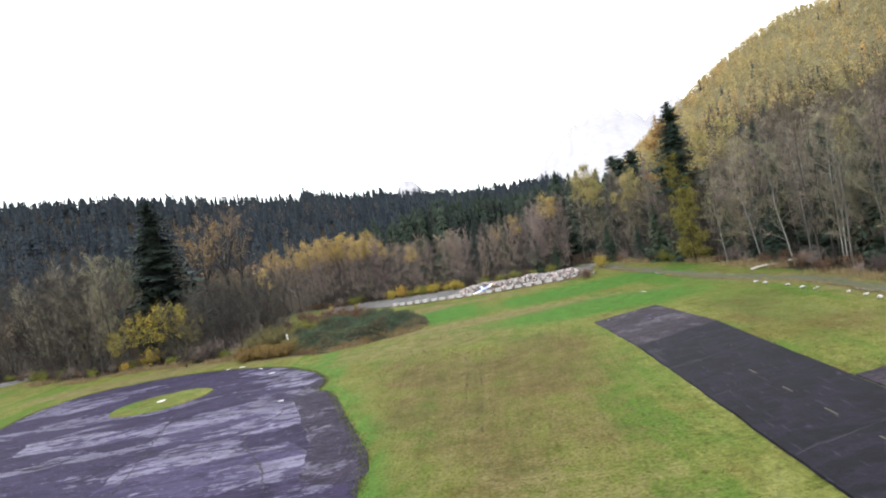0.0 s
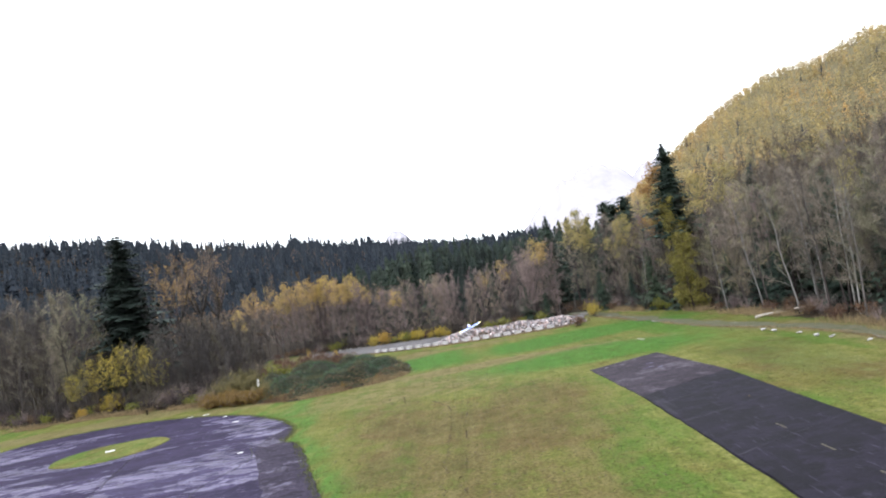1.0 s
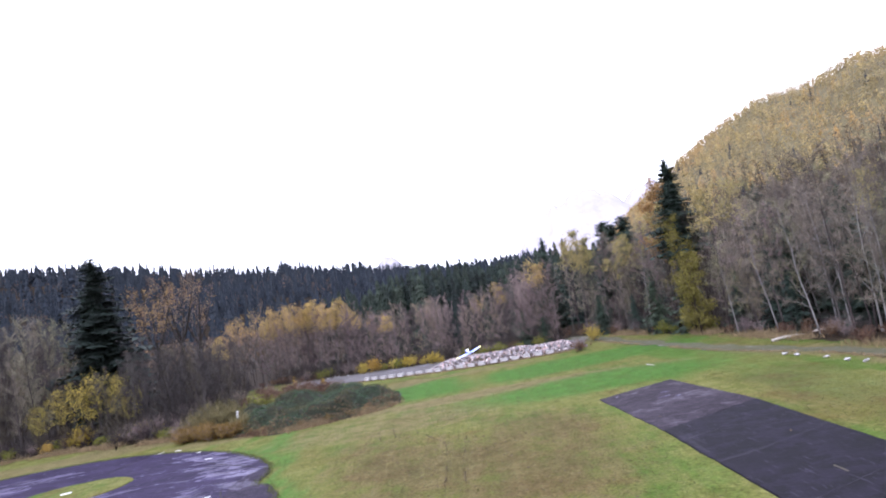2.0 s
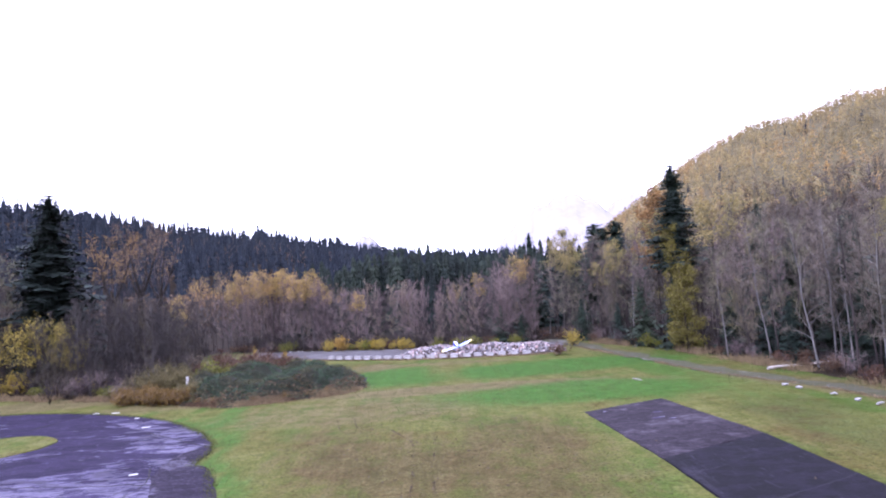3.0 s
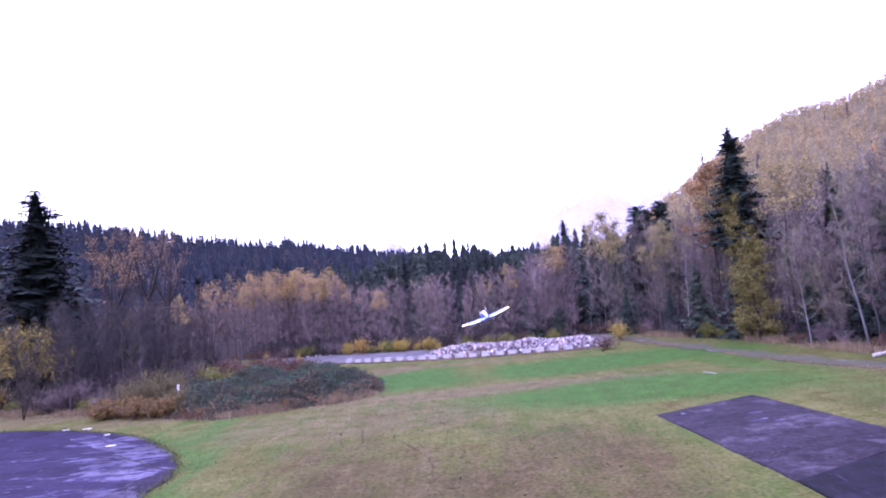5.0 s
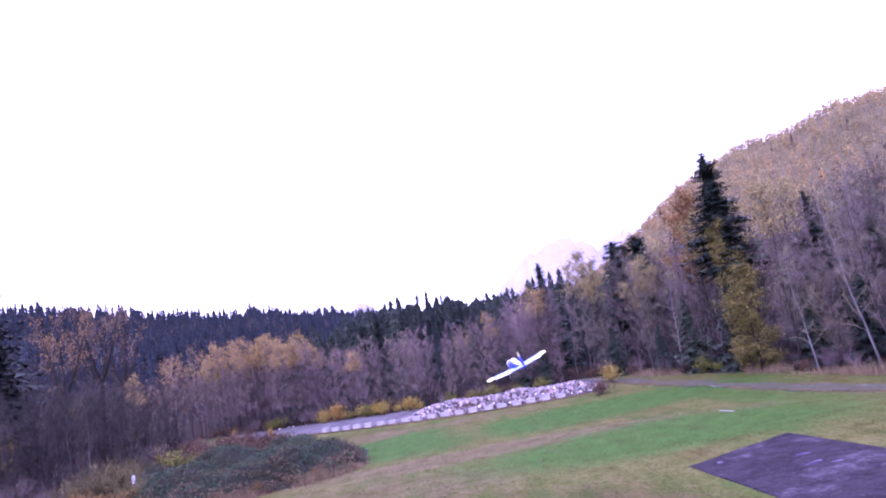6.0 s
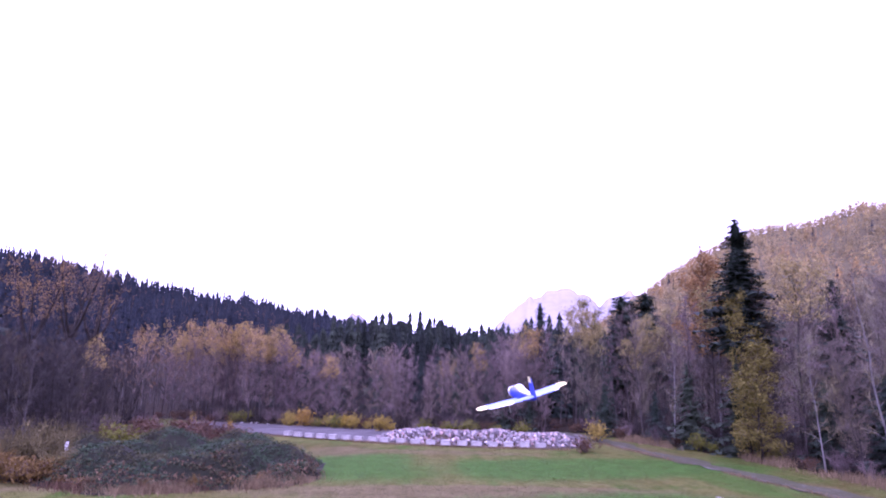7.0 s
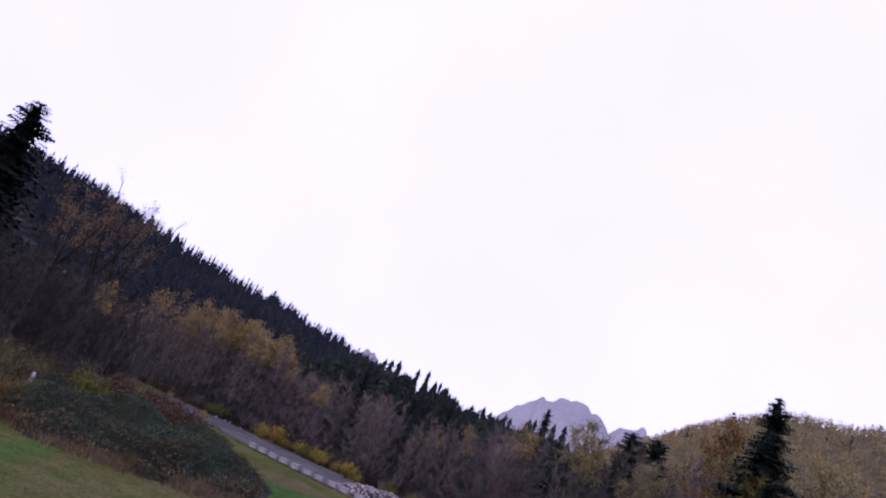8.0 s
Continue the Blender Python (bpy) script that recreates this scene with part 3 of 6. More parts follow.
def outline_of(corners, step=0.5):
    c = np.asarray(corners, float)
    out = []
    for a, b in zip(c, np.roll(c, -1, 0)):
        n = max(1, int(np.linalg.norm(b - a) / step))
        out.append(a + (b - a) * np.linspace(0, 1, n, endpoint=False)[:, None])
    return np.concatenate(out)


def blotch(cx, cy, rx, ry, turn, seed, n=40, rough=0.25):
    t = np.linspace(0, 2 * np.pi, n, endpoint=False)
    r = np.random.default_rng(seed)
    k = 1 + rough * sum(np.sin(t * h + r.uniform(0, 6.3)) / h for h in (2, 3, 5, 8))
    u, w = rx * k * np.cos(t), ry * k * np.sin(t)
    c, s = np.cos(np.radians(turn)), np.sin(np.radians(turn))
    return np.stack([cx + u * c - w * s, cy + u * s + w * c], -1)


pad = tagged(new("pavement_1", sheet("pavement", PAD, M_PAD, 0.03, 0.1, 0.12, 3)), "old cracked dark asphalt pad with pale patches of wear and painted wet sheen", "pavement", kind="structure")
slab_specs = [  # corners of the paler concrete slabs let into the pad
    [(-29.5, 64), (-16.8, 62.6), (-13.6, 56.2), (-15.5, 53.4), (-28.2, 56.5)],
    [(-46, 66.5), (-30.2, 64.6), (-28.9, 59.5), (-44, 61.5)],
    [(-22, 73.5), (-16.4, 71.6), (-16.8, 69.6), (-22.5, 71.3)],
    [(-52, 83), (-45.4, 84.2), (-44.6, 81.5), (-52, 79.8)],
    [(-27.5, 52.6), (-13.0, 49.4), (-9.7, 44.4), (-16, 41), (-26, 45)],
    [(-30, 87.6), (-22.6, 80.6), (-24.3, 79.6), (-31.2, 86.4)],
]
for k, corners in enumerate(slab_specs):
    part("slab", sheet("slab", outline_of(corners, 0.3), M_SLAB, 0.037 + 0.001 * (k % 2), 0.02, 0.2, 40 + k), pad, "paler worn concrete slab")
for k, line in enumerate([[(-31.8, 72), (-29.2, 62), (-27.2, 55), (-24, 44)], [(-18.2, 66), (-16.8, 61), (-18.3, 53.5), (-14.5, 46), (-12, 40)],
                          [(-44, 66), (-30, 63.9), (-16, 61.8)], [(-50, 58), (-28, 54), (-10, 47)], [(-37, 84), (-35.5, 93)], [(-24, 79), (-16.5, 72)]]):
    pts = curve_points(line, 0.5)
    pts = pts + np.random.default_rng(k).normal(size=pts.shape) * 0.09
    part("crack", ribbon("crack", pts, 0.08, M_CRACK, 0.043 + 0.0005 * k, 0.05, 60 + k, 0.004), pad, "open dark crack")

rim = curve_points([(-16.3, 72.4), (-15.4, 69.6), (-15.5, 66.6), (-13.6, 64.5), (-11.6, 58.9), (-9.4, 52.4), (-7.4, 46.6), (-6.1, 40), (-10.0, 40.6), (-11.2, 47), (-13.2, 53), (-15.4, 59), (-17.2, 64), (-17.8, 68.5), (-16.3, 72.4)], 0.5)[:-1]
part("edge_strip", sheet("edge_strip", rim, M_MOSSY, 0.0415, 0.09, 0.15, 49), pad, "dark mossy strip of broken asphalt")
island = tagged(new("grass_island", sheet("grass_island", blotch(-36.6, 76.0, 5.6, 5.0, 10, 8, 60, 0.05), M_GROUND, 0.10, 0.1, 0.08, 9)),
                "round island of short grass in the asphalt pad", "grass", kind="structure")
for name, value in (("lush", 0.1), ("dry", 0.3), ("litter", 0.0)):
    at = island.data.attributes.new(name, "FLOAT", "POINT")
    at.data.foreach_set("value", np.full(len(island.data.vertices), value, np.float32))
marker = bm_mesh("marker", rough_box(1.5, 0.8, 0.12, 0.03, 5, 0.03), M_WHITE)
for k, (x, y, turn, sx) in enumerate([(-36.7, 76.2, 8, 0.95), (-34.7, 91.6, 5, 0.7), (-32.5, 91.2, -4, 0.75), (-28.4, 87.0, 20, 0.5), (-25.2, 81.7, 3, 0.75), (-18.7, 64.6, 10, 0.55)]):
    ob = new("pad_marker", marker)
    ob.matrix_basis = pose(x, y, 0.10 if k == 0 else 0.035, 0, 0, turn) @ Matrix.Diagonal((sx * 0.62, sx * 0.55, 0.5 if k else 1, 1))
    tagged(ob, "low white painted concrete marker lying on the asphalt pad" if k else "white concrete marker in the middle of the grass island", "marker", "pad markers")

RUNWAY_OLD = outline_of([(14.0, 75.4), (15.0, 60.0), (23.6, 64.5), (22.0, 79.3)], 0.5)
RUNWAY_NEW = outline_of([(15.0, 59.97), (15.2, 40), (15.3, -40), (23.4, -40), (23.3, 39.0), (23.55, 64.4)], 0.5)
runway = tagged(new("runway", sheet("runway", RUNWAY_NEW, M_RUNWAY, 0.028, 0.1, 0.045, 12)), "narrow dark asphalt model-aircraft runway strip in the grass", "runway", kind="structure")
part("runway_end", sheet("runway_end", RUNWAY_OLD, M_RUNWAY_OLD, 0.022, 0.1, 0.07, 13), runway, "older, paler asphalt at the runway's end")
part("taxi_spur", sheet("taxi_spur", outline_of([(23.5, 38.6), (23.6, 42.4), (40.0, 46.5), (40.0, 42.6)]), M_RUNWAY_OLD, 0.024, 0.1, 0.06, 14), runway, "asphalt spur joining the runway")
dash = bm_mesh("dash", rough_box(0.11, 1.2, 0.004, 0.001, 3, 0.0), M_YELLOW_LINE)
for k in range(10):
    part("centre_dash", dash, runway, "", pose(19.25 + 0.03 * k, 46.5 - 4.6 * k if k else 46.6, 0.029, 0, 0, 1))
for k, (line, w) in enumerate([([(15.1, 51), (18, 52.0), (23.4, 54.6)], 0.35), ([(15.2, 43), (23.4, 47)], 0.2), ([(15.1, 56.5), (19, 58.5), (23.5, 61)], 0.25), ([(15.2, 33), (23.3, 36)], 0.25)]):
    pts = curve_points(line, 0.4)
    part("seam", ribbon("seam", pts + np.random.default_rng(k).normal(size=pts.shape) * 0.04, w * 0.5, M_SEAM, 0.033, 0.1, 80 + k, 0.004), runway, "faint worn seam")
for k, (x, y, sx, sy) in enumerate([(19.5, 73.5, 0.55, 0.4), (18.9, 71.4, 0.8, 0.25), (19.8, 70.9, 0.45, 0.25), (15.6, 75.0, 0.25, 0.2)]):
    part("scrape", sheet("scrape", blotch(x, y, sx * 0.6, sy * 0.6, 25, 90 + k, 24, 0.5), M_SLAB, 0.0335, 0.01), runway, "pale scraped patch")

tagged(new("road_1", ribbon("gravel_track", ROAD, 2.4, M_TRACK, 0.014, 1.0, 30, 0.03)), "pale wet gravel track along the edge of the woods", "track", kind="structure")
LOT = np.concatenate([ROW[::6] + (0, 0.6), curve_points([(20, 126), (24, 132), (25.5, 142), (18, 143.5), (6, 145), (-6, 148.5), (-18, 153.5), (-28, 157), (-34.5, 158.5), (-36, 155), (-33.5, 149.5)], 1.0)])
tagged(new("gravel_lot", sheet("gravel_lot", LOT, M_GRAVEL, 0.12, 0.2, 0.2, 33)), "pale gravel lot behind a row of concrete blocks", "gravel lot", kind="structure")
tagged(new("road_2", sheet("lane", blotch(-101, 128, 11, 4.5, 12, 5, 40, 0.15), M_GRAVEL, 0.06, 0.1, 0.2, 35)), "pale gravel lane glimpsed beside the woods", "lane", kind="structure")

# ---- hills on the horizon ----
def mountain(name, label, az, spread, height, dist, seed, col):
    """A far bare mountain, broad at its foot, with a ragged ridge."""
    r = np.random.default_rng(seed)
    n, m = 90, 26
    u = np.linspace(-1, 1, n)
    prof = np.cos(np.clip(np.abs(u), 0, 1) * np.pi / 2) ** 0.9
    prof = prof * (1 + 0.05 * (value_noise(u * 10 + 40, u * 0 + seed, 3.5, seed) - 0.5) + 0.02 * (value_noise(u * 10 + 40, u * 0, 0.7, seed + 1) - 0.5))
    prof *= 1 + 0.18 * u * r.choice([-1, 1])
    c = np.radians(az)
    ahead, side = np.array([np.sin(c), np.cos(c)]), np.array([np.cos(c), -np.sin(c)])
    half = np.tan(np.radians(spread)) * dist
    w = np.linspace(0, 1, m)
    P = np.zeros((n, m, 3))
    for i in range(n):
        for k in range(m):
            back = (0.5 - abs(w[k] - 0.5)) * 2
            off = dist + (w[k] - 0.5) * dist * 0.5
            xy = ahead * off + side * half * u[i]
            P[i, k] = (xy[0], xy[1] + 40, -30 + (height + 38) * prof[i] * back ** 0.8 * (1 + 0.07 * (value_noise(u[i] * 30 + 3, w[k] * 14, 1.6, seed + 2) - 0.5) * (back < 0.98)))
    i, j = np.meshgrid(np.arange(n - 1), np.arange(m - 1), indexing="ij")
    a = (i * m + j).ravel()
    f = np.concatenate([np.stack([a, a + 1, a + m + 1], -1), np.stack([a, a + m + 1, a + m], -1)])
    mat = plain(name + "_hazed_rock", col[0], col[1], 0.004, 0.95, 0.0)
    return tagged(new(name, tri_mesh(name, P.reshape(-1, 3), f, mat, smooth=True)), label, "mountain", kind="structure")


# Violet-grey paints the haze over the far rock into its base colour.
HAZE_TONES = ((0.215, 0.206, 0.235), (0.29, 0.278, 0.308))
mountain("backdrop_mountain", "distant bare mountain on the horizon, violet-grey with painted haze", 12.1, 8.7, 380, 2700, 3, HAZE_TONES)
mountain("backdrop_mountain", "small distant grey peak above the treetops", -5.2, 3.0, 285, 3000, 4, HAZE_TONES)
mountain("backdrop_mountain", "small distant grey peak beside the wooded hill", 18.0, 6.0, 440, 3300, 5, HAZE_TONES)

# ---- plants ----
def broadleaf(seed, h, reach, limbs, twigs, leaf_n=0, leaf_size=0.2, lean=0.05, first=0.3, width=0.03, stems=1, leaf_from=0.0, up=0.9, sides=6, limb_sides=3, thick=0.0065, segs=3):
    """Trunk with limbs, and a crown of twigs and leaves, as two sets of triangles."""
    r = np.random.default_rng(seed)
    wood, crown, tips = Build(), Build(), []
    for s in range(stems):
        a = r.uniform(0, 6.283)
        l = lean * r.uniform(0.3, 1.3) + 0.16 * (stems > 1)
        hh = h * r.uniform(0.82, 1.0) if s else h
        t = np.linspace(0, 1, 9)
        bend = np.cumsum(r.normal(size=(9, 2)) * 0.010 * hh, axis=0) * t[:, None]
        axis = np.c_[np.cos(a) * l * hh * t + bend[:, 0], np.sin(a) * l * hh * t + bend[:, 1], hh * t]
        r0 = thick * hh * (0.8 if stems > 1 else 1)
        wood.tube(axis, r0 * (1 - 0.93 * t) * np.r_[1.35, np.ones(8)], sides)
        for k in range(limbs):
            f = first + (0.97 - first) * (k + r.random()) / limbs
            p = np.array([np.interp(f, t, axis[:, c]) for c in range(3)])
            az, el = r.uniform(0, 6.283), np.radians(r.uniform(22, 58))
            length = reach * (1.15 - 0.75 * abs(f - 0.55) / 0.45 * (f > 0.55) - 0.25 * (f < 0.45)) * r.uniform(0.55, 1.15)
            d = np.array([np.cos(az) * np.cos(el), np.sin(az) * np.cos(el), np.sin(el)])
            q = [p]
            for _ in range(segs):
                d = d + r.normal(size=3) * 0.18 + np.array([0, 0, 0.10 * up])
                d /= np.linalg.norm(d)
                q.append(q[-1] + d * length / segs)
            q = np.array(q)
            rad = r0 * (1 - 0.9 * f) * 0.5
            wood.tube(q, np.linspace(rad, 0.012, segs + 1), limb_sides, cap=False)
            n = max(3, int(twigs / limbs / stems))
            u = r.uniform(0.15, 1.0, n) ** 0.8 * segs
            i = np.minimum(u.astype(int), segs - 1)
            base = q[i] + (q[i + 1] - q[i]) * (u - i)[:, None]
            way = (q[i + 1] - q[i]) / (length / segs) + r.normal(size=(n, 3)) * 0.75 + np.array([0, 0, 0.35 * up])
            way /= np.linalg.norm(way, axis=1)[:, None]
            ln = r.uniform(0.35, 1.0, n) * min(1.5, 0.28 * reach + 0.35)
            end = base + way * ln[:, None]
            crown.slivers(base, end, np.full(n, width), r, 0)
            m = base + (end - base) * r.uniform(0.3, 0.8, n)[:, None]
            w2 = way + r.normal(size=(n, 3)) * 0.6
            crown.slivers(m, m + w2 / np.linalg.norm(w2, axis=1)[:, None] * ln[:, None] * 0.6, np.full(n, width * 0.8), r, 0)
            tips.append(end[end[:, 2] > leaf_from * h])
    if leaf_n:
        tip = np.concatenate(tips)
        c = tip[r.integers(0, len(tip), leaf_n)] + r.normal(size=(leaf_n, 3)) * 0.28
        crown.leaves(c, leaf_size, r, 1)
    return wood, crown


def forked(seed, h, spread, limbs, leaf_n, leaf_size=0.15):
    """An old tree whose short trunk parts into a few strong rising limbs, with a thin leafy top."""
    r = np.random.default_rng(seed)
    wood, crown, tips = Build(), Build(), []
    fork, r0 = 0.46 * h, 0.016 * h
    t = np.linspace(0, 1, 6)
    wood.tube(np.c_[0.3 * np.sin(t * 3), 0.25 * np.sin(t * 4 + 1) - 0.2, fork * t], r0 * (1.25 - 0.45 * t), 8)
    start = np.array([0.3 * np.sin(3), 0.25 * np.sin(5) - 0.2, fork])
    for k in range(limbs):
        az = 6.283 * (k + r.uniform(-0.2, 0.2)) / limbs
        up_to = (h - fork) * r.uniform(0.72, 1.0)
        out = spread * r.uniform(0.55, 1.0)
        u = np.linspace(0, 1, 7)
        curve = np.c_[np.cos(az) * out * u ** 0.8, np.sin(az) * out * u ** 0.8, up_to * u ** 1.1] + np.cumsum(r.normal(size=(7, 3)) * 0.10, axis=0) * u[:, None]
        q = start + curve - (0, 0, 0.06 * h * r.random())
        wood.tube(q, r0 * 0.62 * (1 - 0.9 * u) + 0.015, 6, cap=False)
        for m in range(11):
            f = r.uniform(0.22, 0.97)
            p = np.array([np.interp(f, u, q[:, c]) for c in range(3)])
            d = np.array([np.cos(az), np.sin(az), 0]) * 0.35 + r.normal(size=3) * 0.55 + (0, 0, 0.75)
            d /= np.linalg.norm(d)
            ln = spread * r.uniform(0.3, 0.62) * (1.15 - 0.5 * f)
            bend = p + d * ln * 0.5 + r.normal(size=3) * 0.12
            end = bend + (d + (0, 0, 0.3)) * ln * 0.5
            wood.tube([p, bend, end], [r0 * 0.2 * (1.1 - f) + 0.014, 0.022, 0.01], 4, cap=False)
            n = 26
            v = r.uniform(0.1, 1.0, n)[:, None]
            base = np.where(v < 0.5, p + (bend - p) * v * 2, bend + (end - bend) * (v * 2 - 1))
            way = d * 0.8 + r.normal(size=(n, 3)) * 0.7 + (0, 0, 0.25)
            tip = base + way / np.linalg.norm(way, axis=1)[:, None] * r.uniform(0.5, 1.3, n)[:, None]
            crown.slivers(base, tip, np.full(n, 0.03), r, 0)
            tips.append(tip)
    tip = np.concatenate(tips)
    tip = tip[tip[:, 2] > 0.6 * h]
    c = tip[r.integers(0, len(tip), leaf_n)] + r.normal(size=(leaf_n, 3)) * 0.32
    crown.leaves(c, leaf_size, r, 1)
    return wood, crown


def skirts(b, r, h, radius, whorls, points, low, fill=1.0, taper=0.8, droop=1.0):
    """Jagged, drooping rings of foliage round the trunk."""
    for w in range(whorls):
        f = low + (0.93 - low) * (w + r.uniform(-0.35, 0.35) * (0 < w < whorls - 1)) / (whorls - 1)
        out = (radius * (1 - f) ** taper + 0.22) * fill * r.uniform(0.8, 1.2)
        t = np.linspace(0, 2 * np.pi, 2 * points, endpoint=False) + r.uniform(0, 6)
        rad = out * np.where(np.arange(2 * points) % 2, r.uniform(0.42, 0.7, 2 * points), r.uniform(0.8, 1.25, 2 * points))
        drop = rad * r.uniform(0.55, 1.25, 2 * points) * droop
        ring = np.c_[rad * np.cos(t), rad * np.sin(t), f * h - drop]
        k = np.arange(2 * points)
        b.add(np.concatenate([ring, [[0, 0, f * h + max(0.06 * h, 1.15 * h / whorls)]]]), np.stack([k, (k + 1) % (2 * points), np.full(2 * points, 2 * points)], -1))


def conifer(seed, h, radius, whorls, boughs, steps=5, low=0.07, ragged=0.22, points=0, taper=0.75):
    """Straight trunk with drooping, jagged boughs; points: a plainer tree of jagged rings, for far off."""
    r = np.random.default_rng(seed)
    wood, crown = Build(), Build()
    t = np.linspace(0, 1, 6 if not points else 2)
    wood.tube(np.c_[0 * t, 0 * t, h * 0.98 * t], 0.011 * h * (1 - 0.95 * t), 6 if not points else 3, cap=False)
    if points:
        skirts(crown, r, h, radius, whorls, points, low, taper=taper, droop=0.6)
        return wood, crown
    skirts(crown, r, h, radius, whorls, 7, low, 0.5, taper, 0.8)
    V, F, n = [], [], 0
    for w in range(whorls):
        for b in range(boughs):
            f = low + (0.985 - low) * (w + r.uniform(0, 1.0)) / whorls
            long = radius * (1 - f) ** taper + 0.12
            az = r.uniform(0, 6.283)
            ln = max(0.2, long * (1 + ragged * r.normal()))
            d, s = np.array([np.cos(az), np.sin(az), 0]), np.array([-np.sin(az), np.cos(az), 0])
            u = np.linspace(0.12, 1, steps + 1)
            rise = 0.12 - 0.50 * u + 0.20 * u ** 2 + 0.35 * (f > 0.85) * u
            axis = d * (ln * u)[:, None] + np.array([0, 0, 1]) * (f * h + ln * rise)[:, None]
            for k in range(steps):
                wd = ln * 0.34 * (1 - 0.7 * u[k]) * r.uniform(0.7, 1.3) + 0.10
                for sg in (-1, 1):
                    tip = axis[k] + s * sg * wd + d * wd * r.uniform(0.3, 0.9) - np.array([0, 0, wd * r.uniform(0.2, 0.7)])
                    V += [axis[k], axis[k + 1], tip]
                    F.append((n, n + 1, n + 2) if sg > 0 else (n, n + 2, n + 1))
                    n += 3
    crown.add(V, F, 0)
    return wood, crown


def far_tree(seed, h, twigs=20, leaf_n=14, size=0.6):
    """A small sketchy tree for far hillsides: stem, upright twigs, a few sprays of leaves."""
    r = np.random.default_rng(seed)
    wood, crown = Build(), Build()
    wood.tube([(0, 0, 0), (r.normal() * 0.3, r.normal() * 0.3, h)], [0.13, 0.03], 3, cap=False)
    az, f = r.uniform(0, 6.283, twigs), r.uniform(0.2, 0.85, twigs)
    base = np.c_[np.zeros((twigs, 2)), f * h]
    ln = h * 0.30 * (1.1 - f * 0.7) * r.uniform(0.6, 1.2, twigs)
    end = base + np.c_[np.cos(az), np.sin(az), r.uniform(0.7, 1.8, twigs)] * (ln * 0.75)[:, None]
    crown.slivers(base, end, np.full(twigs, 0.22), r, 0)
    if leaf_n:
        crown.leaves(end[r.integers(0, twigs, leaf_n)] * (0.9, 0.9, 1) + r.normal(size=(leaf_n, 3)) * 0.4, size, r, 1)
    return wood, crown


def canopy(seed, h, leaf_n=16, size=0.8):
    """A rounded far crown of leaf sprays, close to its neighbours."""
    r = np.random.default_rng(seed)
    wood, crown = Build(), Build()
    wood.tube([(0, 0, 0), (r.normal() * 0.2, r.normal() * 0.2, h * 0.6)], [0.14, 0.05], 3, cap=False)
    d = r.normal(size=(leaf_n, 3))
    d /= np.linalg.norm(d, axis=1)[:, None]
    crown.leaves(d * (0.15 * h, 0.15 * h, 0.5 * h) * r.uniform(0.4, 1.0, leaf_n)[:, None] + (0, 0, 0.52 * h), size, r, 1)
    return wood, crown


def shrub(seed, h, spread, stems, twigs, leaf_n=0, leaf_size=0.12, width=0.022):
    """Many thin stems from one foot, with twigs and leaves."""
    r = np.random.default_rng(seed)
    wood, crown = Build(), Build()
    tips = []
    for _ in range(stems):
        az, out = r.uniform(0, 6.283), spread * r.uniform(0.15, 1.0)
        t = np.linspace(0, 1, 4)
        hh = h * r.uniform(0.6, 1.0) * (1 - 0.3 * out / spread)
        p = np.c_[np.cos(az) * out * t ** 1.2, np.sin(az) * out * t ** 1.2, hh * t] + r.normal(size=(4, 3)) * 0.05 * h * t[:, None]
        wood.tube(p, np.linspace(0.012 * h ** 0.6, 0.006, 4), 3, cap=False)
        n = max(2, twigs // stems)
        u = r.uniform(0.6, 3, n)
        i = np.minimum(u.astype(int), 2)
        base = p[i] + (p[i + 1] - p[i]) * (u - i)[:, None]
        way = r.normal(size=(n, 3)) * 0.7 + np.array([0, 0, 0.7])
        end = base + way / np.linalg.norm(way, axis=1)[:, None] * (r.uniform(0.12, 0.34, n) * h)[:, None]
        crown.slivers(base, end, np.full(n, width), r, 0)
        tips += [end, base[base[:, 2] > 0.3 * h]]
    if leaf_n:
        tip = np.concatenate(tips)
        c = tip[r.integers(0, len(tip), leaf_n)] + r.normal(size=(leaf_n, 3)) * 0.06 * h
        c[:, 2] = np.abs(c[:, 2])
        crown.leaves(c, leaf_size, r, 1)
    return wood, crown


def kind_of(name, made, bark, mats, crown_name="crown"):
    return name, made[0].mesh(name + "_trunk", bark, smooth=True), made[1].mesh(name + "_crown", mats), crown_name


def plant_at(kind, x, y, scale, turn, label, category, group, tilt=0.0, wide=1.0, trunk_name="trunk", crown_label=""):
    name, wood, crown, crown_name = kind
    root = new(name)
    root.matrix_basis = pose(x, y, float(terrain(x, y)) - 0.05, tilt, 0, turn) @ Matrix.Diagonal((scale * wide, scale * wide, scale, 1))
    root.empty_display_size = 0.3
    part(trunk_name, wood, root)
    part(crown_name, crown, root, crown_label)
    return tagged(root, label, category, group)


def scatter(poly, spacing, seed, keep=None):
    """Uneven places, about spacing apart, inside a polygon."""
    poly = np.asarray(poly, float)
    r = np.random.default_rng(seed)
    lo, hi = poly.min(0), poly.max(0)
    gx, gy = np.meshgrid(np.arange(lo[0], hi[0], spacing), np.arange(lo[1], hi[1], spacing))
    p = np.stack([gx, gy], -1).reshape(-1, 2) + r.uniform(-0.48, 0.48, (gx.size, 2)) * spacing
    p = p[inside(p[:, 0], p[:, 1], poly)]
    return p if keep is None else p[keep(p[:, 0], p[:, 1])]


